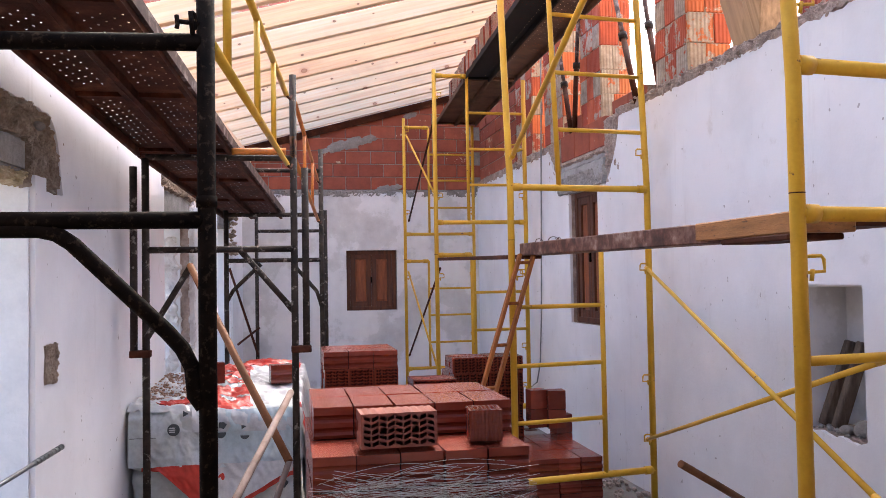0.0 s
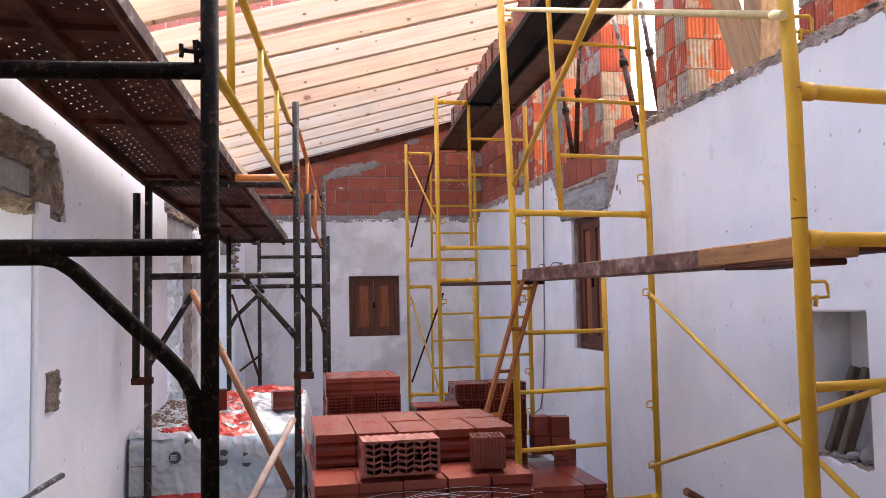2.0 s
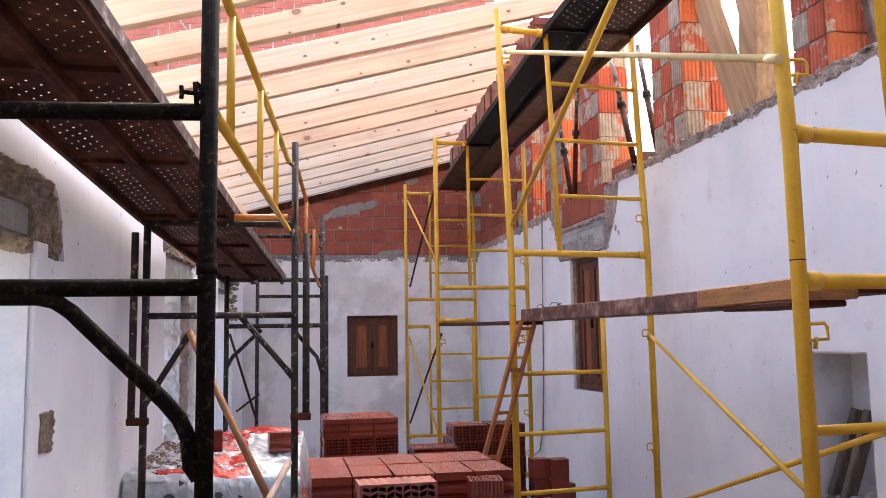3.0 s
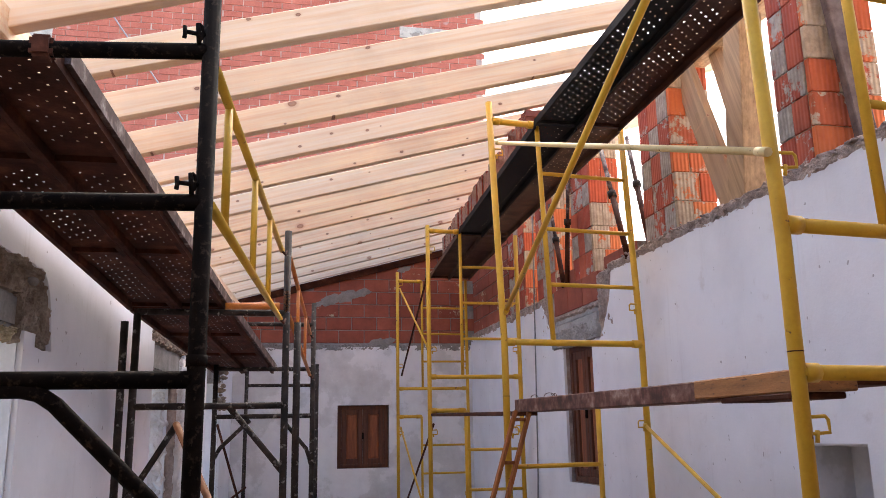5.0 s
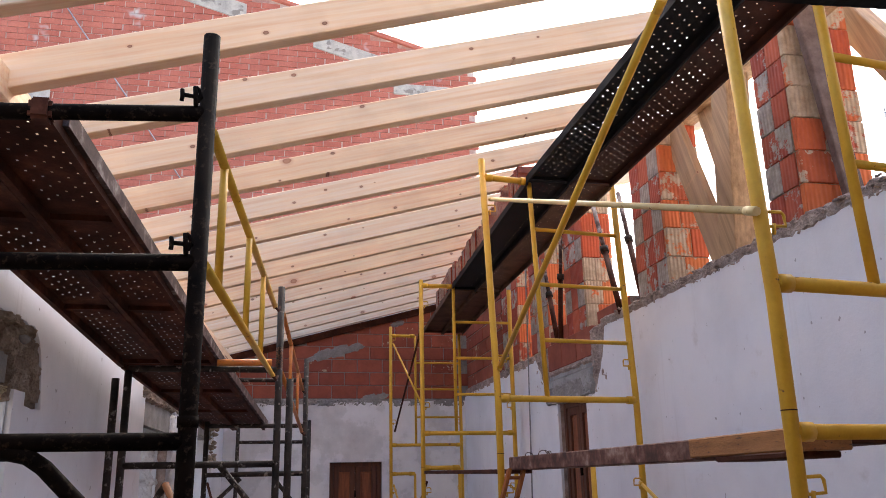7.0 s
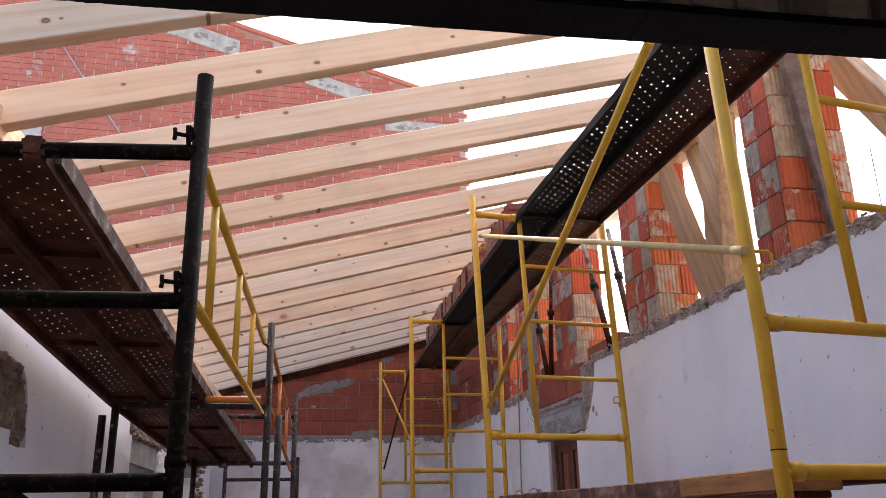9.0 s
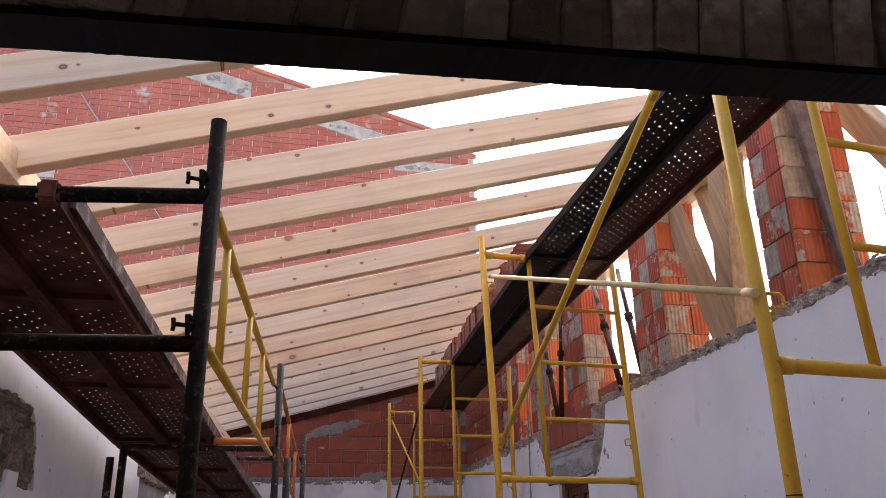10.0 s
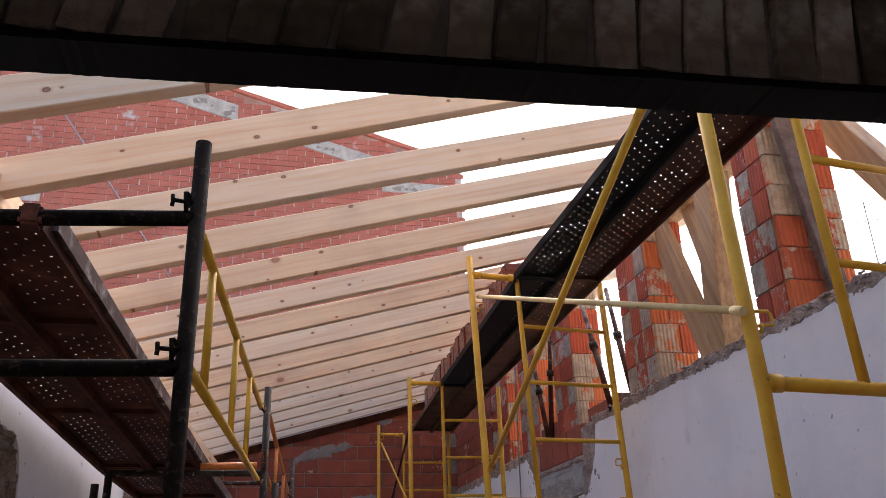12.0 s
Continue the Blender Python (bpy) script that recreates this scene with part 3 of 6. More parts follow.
D0, D1, DH = 9.0, 10.1, 2.22
bm = B()


def wbox(y0, y1, z0, z1, d0=0.025, d1=0.5):
    hexa(bm, [(xw(y0) - d1, y0, z0), (xw(y0) - d0, y0, z0), (xw(y1) - d0, y1, z0), (xw(y1) - d1, y1, z0),
              (xw(y0) - d1, y0, z1), (xw(y0) - d0, y0, z1), (xw(y1) - d0, y1, z1), (xw(y1) - d1, y1, z1)])


WT = 3.12
for y0, y1, z0, z1 in ((1.0, A0, 0, WT), (A0, A1, 2.47, WT), (A1, 4.38, 0, 2.0), (A1, 4.38, 2.47, WT), (4.38, C0, 0, WT), (C0, C1, CH + 0.2, WT), (C1, D0, 0, WT), (D0, D1, DH + 0.15, WT), (D1, YN + 0.3, 0, WT)):
    wbox(y0, y1, z0, z1)
wbox(A0, A1, AH + 0.16, 2.47, 0.09)      # the hollow left where the plaster fell off
wbox(A1, 4.38, 2.0, 2.47, 0.09)


def broken(u):
    """Lower edge of the plaster over the nearest opening, rounding down past the end of the lintel."""
    f = max(0.0, min(1.0, (u - 4.10) / 0.20))
    return 2.04 + 0.36 * math.sqrt(1.0 - f * f)


wall_west = structure("wall_west", bm, "rubble", "old stone wall under white plaster with broken openings", "wall")
bm = B()
skin(bm, west, [(1.0, A0, 0, WT - 0.01, 0, 0), (A0, 4.32, broken, WT - 0.01, 1, 0), (A1, 4.10, 0, 2.09, 0, 1), (4.10, 4.32, 0, 2.03, 0, 1), (4.32, C0 - 0.1, 0, WT - 0.01, 0, 0),
                (C0 - 0.1, C1 + 0.3, 2.50, WT - 0.01, 1, 0), (C0 - 0.1, C0, 0, 2.5, 0, 0), (C1 + 0.12, C1 + 0.3, 0, 2.5, 0, 0), (C1 + 0.3, D0, 0, WT - 0.01, 0, 0), (D0, D1, 2.50, WT - 0.01, 1, 0), (D1, YN, 0, WT - 0.01, 0, 0)], 0.025, 0.025, 0.013, 5.0)
part("plaster", bm, "plaster", wall_west)
bm = B()
wbox(A0, A1 - 0.005, AH, AH + 0.15, 0.034, 0.5)
wbox(C0 - 0.05, C1 + 0.1, CH, CH + 0.21, 0.02, 0.5)
wbox(D0 - 0.1, D1 + 0.1, DH, DH + 0.16, 0.03, 0.5)
soften(bm, 0.015, 2)
part("lintel", bm, "mortar", wall_west, "grey concrete lintels in broken plaster")
bm = B()
rough(bm, west, A0, 4.37, 2.245, 2.45, 0.030, 0.030, 14.0, 0.009, 0.006)
rough(bm, west, A1 - 0.03, 4.37, 2.03, 2.27, 0.028, 0.026, 15.0, 0.009, 0.006)
rough(bm, west, A0, 4.16, 2.365, 2.415, 0.008, 0.022, 16.0, 0.007, 0.009)
rough(bm, west, 4.19, 4.30, 2.06, 2.34, 0.010, 0.020, 17.0, 0.007, 0.012)
rough(bm, west, C0 - 0.12, C1 + 0.32, CH + 0.19, CH + 0.40, 0.0, 0.04, 18.0, 0.016, 0.03)
stones(bm, west, D0, D1, DH + 0.1, DH + 0.2, 60, 0.035, rnd, 0.02)
stones(bm, west, D1 - 0.05, D1 + 0.05, DH - 0.3, DH + 0.2, 40, 0.04, rnd, 0.04)
rough(bm, west, 4.06, 4.24, 1.14, 1.33, -0.006, 0.02, 22.0, 0.010, 0.02)
tagged(part("rubble", bm, "earth", wall_west), kind="stuff")
bm = B()
rough(bm, west, A0, A1 - 0.01, 2.035, 2.11, 0.05, 0.045, 31.0, 0.010, 0.012)
stones(bm, west, A0, A1 - 0.04, 2.05, 2.10, 110, 0.009, rnd, 0.02)
tagged(part("packing", bm, "ochre", wall_west, "yellowish stone packing under the lintel"), kind="stuff")
bm = B()
for w in bmesh.ops.create_uvsphere(bm, u_segments=16, v_segments=10, radius=0.026)["verts"]:
    w.co = Vector((w.co.x * 1.2, w.co.y * 1.05, w.co.z * 0.85)) * (1 + 0.1 * wob(w.co.x, w.co.y, w.co.z, 20)) + Vector(west(4.03, 2.322, 0.012))
for f in bm.faces:
    f.smooth = True
part("stone", bm, "mortar", wall_west, "round pale stone stuck in the broken plaster")
bm = B()
rough(bm, lambda u, z, d: (xw(C1) - u, C1 - 0.03 + d, z), 0.10, 0.42, 0.1, 2.0, 0.0, 0.05, 26.0, 0.03, 0.05)
rough(bm, west, C1, C1 + 0.14, 0.0, 2.3, 0.0, 0.03, 28.0, 0.025, 0.03)
tagged(part("broken_jamb", bm, "whitewash", wall_west, "whitewashed stones of the broken jamb"), kind="stuff")
bm = B()
hexa(bm, [(xw(A1) - 0.5, A1 - 0.012, 0), (xw(A1) - 0.026, A1 - 0.012, 0), (xw(A1) - 0.026, A1, 0), (xw(A1) - 0.5, A1, 0),
          (xw(A1) - 0.5, A1 - 0.012, AH), (xw(A1) - 0.026, A1 - 0.012, AH), (xw(A1) - 0.026, A1, AH), (xw(A1) - 0.5, A1, AH)])
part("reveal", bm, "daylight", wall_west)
bm = B()
hexa(bm, [(xw(D1) - 0.5, D1 - 0.012, 0), (xw(D1) - 0.026, D1 - 0.012, 0), (xw(D1) - 0.026, D1, 0), (xw(D1) - 0.5, D1, 0),
          (xw(D1) - 0.5, D1 - 0.012, DH), (xw(D1) - 0.026, D1 - 0.012, DH), (xw(D1) - 0.026, D1, DH), (xw(D1) - 0.5, D1, DH)])
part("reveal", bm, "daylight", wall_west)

bm = B()
hexa(bm, [(xw(C1) - 0.5, C1 - 0.02, 0), (xw(C1) - 0.10, C1 - 0.02, 0), (xw(C1) - 0.10, C1, 0), (xw(C1) - 0.5, C1, 0),
          (xw(C1) - 0.5, C1 - 0.02, CH), (xw(C1) - 0.10, C1 - 0.02, CH), (xw(C1) - 0.10, C1, CH), (xw(C1) - 0.5, C1, CH)])
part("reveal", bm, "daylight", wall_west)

# ledger along the west wall, under the rafters
bm = B()
beam(bm, (xw(1.2) + 0.06, 1.2, 3.17), (xw(YN) + 0.06, YN - 0.02, 3.17), 0.12, 0.13)
soften(bm, 0.006)
tagged(part("wall_plate", bm, "pine"), "pale new pine wall plate on the old wall", "beam", kind="structure")

# rafters
for y, za, zs in ((2.66, 3.469, 0.299), (3.185, 3.462, 0.303), (3.755, 3.459, 0.277), (4.335, 3.474, 0.277), (4.94, 3.472, 0.272), (5.545, 3.4715, 0.27), (6.125, 3.4715, 0.27), (6.72, 3.4715, 0.27), (7.32, 3.4715, 0.27), (7.90, 3.4715, 0.27), (8.53, 3.4715, 0.27), (9.13, 3.4715, 0.27), (9.73, 3.4715, 0.27), (10.36, 3.4715, 0.27), (10.86, 3.4715, 0.27)):
    bm = B()
    x0, x1 = xw(y) - 0.10, 3.35
    z0, z1 = za + zs * x0, za + zs * x1
    hexa(bm, [(x0, y, z0), (x1, y, z1), (x1, y + 0.075, z1), (x0, y + 0.075, z0), (x0, y, z0 + 0.155), (x1, y, z1 + 0.155), (x1, y + 0.075, z1 + 0.155), (x0, y + 0.075, z0 + 0.155)])
    soften(bm, 0.004)
    o = part("rafter", bm, "pine")
    tagged(o, "pale new pine rafter with dark knots", "rafter", "roof rafters")

# near wall with the lintel over the camera's doorway, and the unseen room behind it
bm = B()
for lo, hi in (((-1.6, 1.1, 0), (-0.95, 1.45, 2.95)), ((1.55, 1.05, 0), (3.1, 1.4, 2.95))):
    box(bm, lo, hi)
# unseen upper block, added only to shade the near pier, post and deck
box(bm, (1.9, 1.05, 2.95), (3.1, 1.4, 4.7))
structure("wall_south", bm, "rubble", "thick old stone wall beside a wide doorway, with an unseen block added for shade", "wall")
# unseen walls, added to block light from behind the camera
bm = B()
box(bm, (-1.6, -4.2, 0), (-1.45, 1.1, 2.72))
box(bm, (2.4, -4.2, 0), (2.55, 1.05, 2.72))
# the opening left in the back is invented, to let in a little light
box(bm, (-1.45, -4.2, 0), (1.1, -4.05, 2.72))
box(bm, (1.8, -4.2, 0), (2.4, -4.05, 2.72))
box(bm, (1.1, -4.2, 2.05), (1.8, -4.05, 2.72))
structure("wall_back", bm, "rubble", "unseen plain stone walls added to keep the room behind dark", "wall")
# unseen ceiling, added to block the sky over the camera
bm = B()
box(bm, (-1.6, -4.2, 2.72), (2.55, 1.0, 2.9))
structure("ceiling", bm, "concrete", "unseen low bare ceiling added to keep the room behind dark", "ceiling")

# ---- scaffold ----


def frame_points(foot, turn, s, z):
    c, n = math.cos(radians(turn)), math.sin(radians(turn))
    return (foot[0] + s * c, foot[1] + s * n, z)


R = 0.0225


def ladder_frame(name, foot, turn, mat, label, group, modules, width=0.96, top=3.85, r=R, lean=0.0):
    """A tube frame: two posts, bars and a rung ladder in each module. modules: low z, high z, inner post at s, rungs on its 'l' or 'r' side, rung heights."""
    th = thing(name, (foot[0], foot[1], 0), label, "scaffold", group)
    P = lambda s, z: frame_points((foot[0] - lean * max(0.0, z - 2.2) / 1.6, foot[1]), turn, s, z)
    posts = []
    for s, zt in ((0, top), (width, top - 0.08)):
        bm = B()
        tube(bm, [P(s, 0.03), P(s, 2.2), P(s, zt)], r, 12)
        posts.append(part("post", bm, mat, th))
        bm = B()
        tube(bm, [P(s, 1.841), P(s, 1.845)], r + 0.0006, 12)
        part("joint", bm, "rust", posts[-1])
        bm = B()
        x, y, _ = P(s, 0)
        box(bm, (x - 0.06, y - 0.06, 0.0), (x + 0.06, y + 0.06, 0.008))
        tube(bm, [(x, y, 0.008), (x, y, 0.06)], r * 0.7, 8)
        part("base_plate", bm, "rust", th)
    for lo, hi, inner, side, rungs in modules:
        for z in (lo, hi):
            if z == hi and side == "l" and width > 0.97:
                continue
            bm = B()
            end = inner if z == hi and side == "r" else width
            tube(bm, [P(0, z), P(end, z)], r, 10)
            for s, k in ((0.0, 1), (end, -1)):
                tube(bm, [P(s + k * r * 0.6, z), P(s + k * 0.07, z)], r * 1.25, 10)
            part("bar", bm, mat, th)
        bm = B()
        tube(bm, [P(inner, lo), P(inner, hi)], r * 0.78, 10)
        part("inner_post", bm, mat, th)
        a, b = (0, inner) if side == "l" else (inner, width)
        for z in rungs:
            bm = B()
            tube(bm, [P(a, z), P(b, z)], r * 0.66, 8)
            part("rung", bm, mat, th)
    for s, z in ((0, 0.45), (0, 1.62), (0, 2.45), (0, 3.5), (width, 0.47), (width, 0.88), (width, 1.65), (width, 2.45)):
        x, y, _ = P(s, z)
        bm = B()
        q = Vector((x, y, z))
        d = -1 if s else 1
        k = r / R
        tube(bm, [q + Vector((0.0, -0.01, 0.024 * k)), q + Vector((0.062 * d * k, -0.012, 0.026 * k)), q + Vector((0.070 * d * k, -0.012, 0.016 * k)), q + Vector((0.072 * d * k, -0.012, -0.018 * k)), q + Vector((0.0, -0.01, -0.022 * k))], 0.0055 * k, 6)
        tube(bm, [q + Vector((0.030 * d * k, -0.012, -0.045 * k)), q + Vector((0.034 * d * k, -0.012, -0.012 * k))], 0.0065 * k, 6)
        part("lock_pin", bm, mat, posts[1 if s else 0])
    return th


YL = "yellow painted steel tube scaffold frame with ladder rungs"
ladder_frame("yellow_scaffold", (1.56, 2.30), 6.7, "yellow", YL, "yellow scaffold frames", [(0.25, 1.779, 0.68, "l", (1.325,)), (2.243, 3.70, 0.42, "r", (2.695, 3.11))], 0.96, 3.95, 0.0245, 0.06)
ladder_frame("yellow_scaffold", (1.487, 5.30), 6.7, "yellow", YL, "yellow scaffold frames", [(0.25, 1.79, 0.66, "l", (0.635, 1.01, 1.398)), (2.195, 3.735, 0.355, "r", (2.592, 2.982, 3.381))], 1.03, 3.87, R, 0.055)
ladder_frame("yellow_scaffold", (1.56, 8.40), 0.6, "yellow", YL, "yellow scaffold frames", [(0.25, 1.835, 0.37, "r", (0.66, 1.055, 1.445)), (2.173, 3.70, 0.348, "r", (2.563, 2.938, 3.318))], 0.962, 3.76)
ladder_frame("yellow_scaffold", (1.545, 10.5), 0.0, "yellow", YL, "yellow scaffold frames", [(0.456, 1.82, 0.30, "r", (0.782, 1.128, 1.468)), (2.166, 3.54, 0.318, "r", (2.506, 2.857, 3.193))], 0.90, 3.656, 0.02)


def brace(name, pts, mat, label, group, r=0.014, ends=True):
    th = thing(name, pts[0], label, "scaffold tube", group)
    bm = B()
    tube(bm, pts, r, 10)
    part("tube", bm, mat, th)
    if ends:
        for p, q in ((pts[0], pts[1]), (pts[-1], pts[-2])):
            d = (Vector(q) - Vector(p)).normalized()
            bm = B()
            tube(bm, [Vector(p) - d * 0.012, Vector(p) + d * 0.05], r * 1.15, 8)
            part("flattened_end", bm, mat, th)
    return th


YB = "thin yellow steel scaffold brace"
brace("scaffold_brace", [(2.475, 5.38, 1.645), (1.868, 2.36, 0.855)], "yellow", YB, "yellow braces", 0.0118)
brace("scaffold_brace", [(2.442, 5.37, 0.470), (1.90, 2.36, 1.313)], "yellow", YB, "yellow braces", 0.0118)
brace("scaffold_brace", [(1.281, 2.30, 3.233), (1.495, 5.27, 2.39)], "yellow", YB, "yellow braces", 0.0165)
brace("scaffold_rail", [(1.512, 2.27, 2.470), (1.477, 5.27, 3.563)], "pale_yellow", "pale yellow straight scaffold rail tube", "yellow braces", 0.0138)

brace("scaffold_brace", [(1.566, 10.42, 3.422), (1.547, 8.44, 2.488)], "yellow", "thin pale scaffold brace tube", "yellow braces", 0.011)
brace("scaffold_brace", [(1.551, 8.44, 3.202), (1.584, 10.42, 2.334)], "rust", "thin rusty scaffold brace tube", "yellow braces", 0.011)
brace("scaffold_brace", [(1.568, 10.42, 1.682), (1.549, 8.44, 0.703)], "yellow", "thin pale scaffold brace tube", "yellow braces", 0.011)
brace("scaffold_brace", [(1.60, 8.44, 1.696), (1.566, 10.42, 0.633)], "rust", "thin rusty scaffold brace tube", "yellow braces", 0.011)

# black frames
th = thing("black_scaffold", (-0.2, 2.3, 0), "black painted steel tube scaffold frame with curved corner brace", "scaffold", "black scaffold frames")
for x in (-0.197, -1.15):
    bm = B()
    tube(bm, [(x, 2.3, 0.02), (x, 2.3, 2.944)], 0.0245, 14)
    tube(bm, [(x, 2.3, 1.80), (x, 2.3, 1.83)], 0.028, 14)
    part("post", bm, "black", th)
for z, dz in ((1.766, 0.0), (2.246, -0.024), (2.693, -0.058)):
    bm = B()
    tube(bm, [(-0.197, 2.3, z), (-1.15, 2.3, z + dz)], 0.0235, 12)
    part("bar", bm, "black", th)
bm = B()
tube(bm, [(-1.0, 2.3, 1.742), (-0.62, 2.3, 1.742), (-0.575, 2.3, 1.732), (-0.535, 2.3, 1.705), (-0.30, 2.3, 1.47), (-0.262, 2.3, 1.425), (-0.238, 2.3, 1.375), (-0.231, 2.3, 1.30), (-0.21, 2.3, 1.27)], 0.0215, 12)
part("corner_brace", bm, "black", th)
for z in (2.292, 2.735):
    bm = B()
    tube(bm, [(-0.212, 2.285, z), (-0.268, 2.27, z)], 0.0065, 8)
    tube(bm, [(-0.268, 2.27, z - 0.020), (-0.266, 2.268, z - 0.008), (-0.268, 2.27, z + 0.016)], 0.0062, 8)
    tube(bm, [(-0.230 + 0.012 * math.sin(k), 2.278, z + 0.004 + 0.026 * math.cos(k)) for k in (0.0, 0.8, 1.6, 2.4, 3.14)], 0.005, 8)
    tube(bm, [(-0.228, 2.278, z - 0.03), (-0.233, 2.278, z + 0.03)], 0.007, 8)
    part("lock_pin", bm, "black", th)
bm = B()
box(bm, (-0.672, 2.268, 2.635), (-0.610, 2.332, 2.700))
soften(bm, 0.01, 2)
part("hook", bm, "rust", th)


def black_frame(y, xl, xr, ztl, ztr, bars, label):
    th = thing("black_scaffold", (xl, y, 0), label, "scaffold", "black scaffold frames")
    for x, zt in ((xl, ztl), (xr, ztr)):
        bm = B()
        tube(bm, [(x, y, 0.02), (x, y, zt)], R, 12)
        part("post", bm, "spattered", th)
    for z in bars:
        bm = B()
        tube(bm, [(xl, y, z), (xr, y, z)], R * 0.9, 10)
        part("bar", bm, "spattered", th)
    return th


f2 = black_frame(5.3, -0.815, 0.075, 2.36, 2.90, (1.80, 2.37), "dark spattered steel tube scaffold frame with side tubes")
for x, zb, zt in ((-0.885, 1.17, 2.31), (0.145, 1.17, 2.31)):
    bm = B()
    tube(bm, [(x, 5.3, zb), (x, 5.3, zt)], R, 12)
    part("side_tube", bm, "spattered", f2)
    bm = B()
    q = -0.815 if x < 0 else 0.075
    box(bm, (min(x, q) - 0.025, 5.27, zb - 0.02), (max(x, q) + 0.03, 5.33, zb + 0.025))
    soften(bm, 0.006)
    part("clamp", bm, "rust", f2)
bm = B()
tube(bm, [(-0.30, 5.27, 2.405), (0.03, 5.27, 2.41)], 0.022, 12)
part("cross_bar", bm, "orange", f2)
bm = B()
tube(bm, [(0.075, 5.3, 2.37), (0.075, 5.3, 2.51)], 0.0225, 12)
part("collar", bm, "orange", f2)
black_frame(7.8, -0.50, 0.36, 2.25, 2.82, (1.79, 2.21, 2.62), "dark steel tube scaffold frame near the end wall")
black_frame(10.2, -0.30, 0.52, 2.45, 2.45, (1.85, 2.20), "thin rusty steel scaffold frame against the end wall")
BB = "dark steel scaffold brace tube"
brace("scaffold_brace", [(-0.80, 5.27, 1.28), (-0.56, 5.27, 1.68)], "spattered", BB, "dark braces", 0.018)
brace("scaffold_brace", [(-0.26, 5.33, 1.80), (0.06, 5.33, 1.42)], "spattered", BB, "dark braces", 0.018)
brace("scaffold_brace", [(-0.50, 7.8, 1.42), (-0.44, 7.8, 1.52), (-0.20, 7.8, 1.75)], "spattered", BB, "dark braces", 0.018)
brace("scaffold_brace", [(0.36, 7.8, 1.35), (0.31, 7.8, 1.50), (0.10, 7.8, 1.75)], "spattered", BB, "dark braces", 0.018)
brace("scaffold_brace", [(-0.583, 9.6, 1.751), (-0.277, 9.6, 0.775)], "rust", "thin rusty rod leaning by the far opening", "dark braces", 0.014, False)
brace("scaffold_brace", [(-0.504, 9.62, 0.89), (-0.255, 9.62, 1.079)], "rust", "short rusty rod crossing the leaning one", "dark braces", 0.012, False)
brace("wooden_prop", [(-0.41, 3.9, 1.677), (-0.19, 3.54, 1.282), (0.0175, 3.2, 0.922)], "prop_wood", "reddish brown prop leaning across the scaffold", "props", 0.016, False)
brace("wooden_prop", [(0.027, 3.2, 1.18), (-0.14, 2.62, 0.952), (-0.5, 1.9, 0.40)], "pole_wood", "pale grey worn wooden pole", "props", 0.0125, False)
brace("wooden_prop", [(0.0175, 3.2, 0.924), (-0.03, 3.19, 0.79), (-0.30, 3.12, 0.03)], "pole_wood", "short pale stick standing on the floor", "props", 0.012, False)

# yellow guard rails on the black scaffold
def guard(a, b, dz, at, mat, label, r=0.0155):
    """Two rails between a and b, the upper dz[0] to dz[1] above the lower, with balusters at the given shares of the length."""
    th = thing("guard_rail", a, label, "guard rail", "guard rails")
    a, b = Vector(a), Vector(b)
    up = lambda f: Vector((0, 0, dz[0] + (dz[1] - dz[0]) * f))
    for top in (False, True):
        bm = B()
        tube(bm, [a + up(0), b + up(1)] if top else [a, b], r, 10)
        rail = part("rail", bm, mat, th)
        bm = B()
        q = (b + up(1)) if top else b
        tube(bm, [q + Vector((-0.012, -0.06, 0)), q + Vector((0.02, -0.03, -0.03)), q + Vector((0.03, 0.0, 0.0))], r * 0.5, 8)
        part("hook", bm, "rust", rail)
    for f in at:
        p = a.lerp(b, f)
        bm = B()
        tube(bm, [p, p + up(f)], r * 0.85, 10)
        part("baluster", bm, mat, th)


guard((-0.180, 2.3, 2.238), (0.037, 5.22, 2.322), (0.398, 0.430), (0.10, 0.40, 0.668), "yellow", "yellow steel tube guard rail panel")
guard((0.09, 5.33, 2.36), (0.33, 7.75, 2.15), (0.37, 0.37), (0.32, 0.68), "orange", "orange steel tube guard rail panel", 0.0145)

# decks


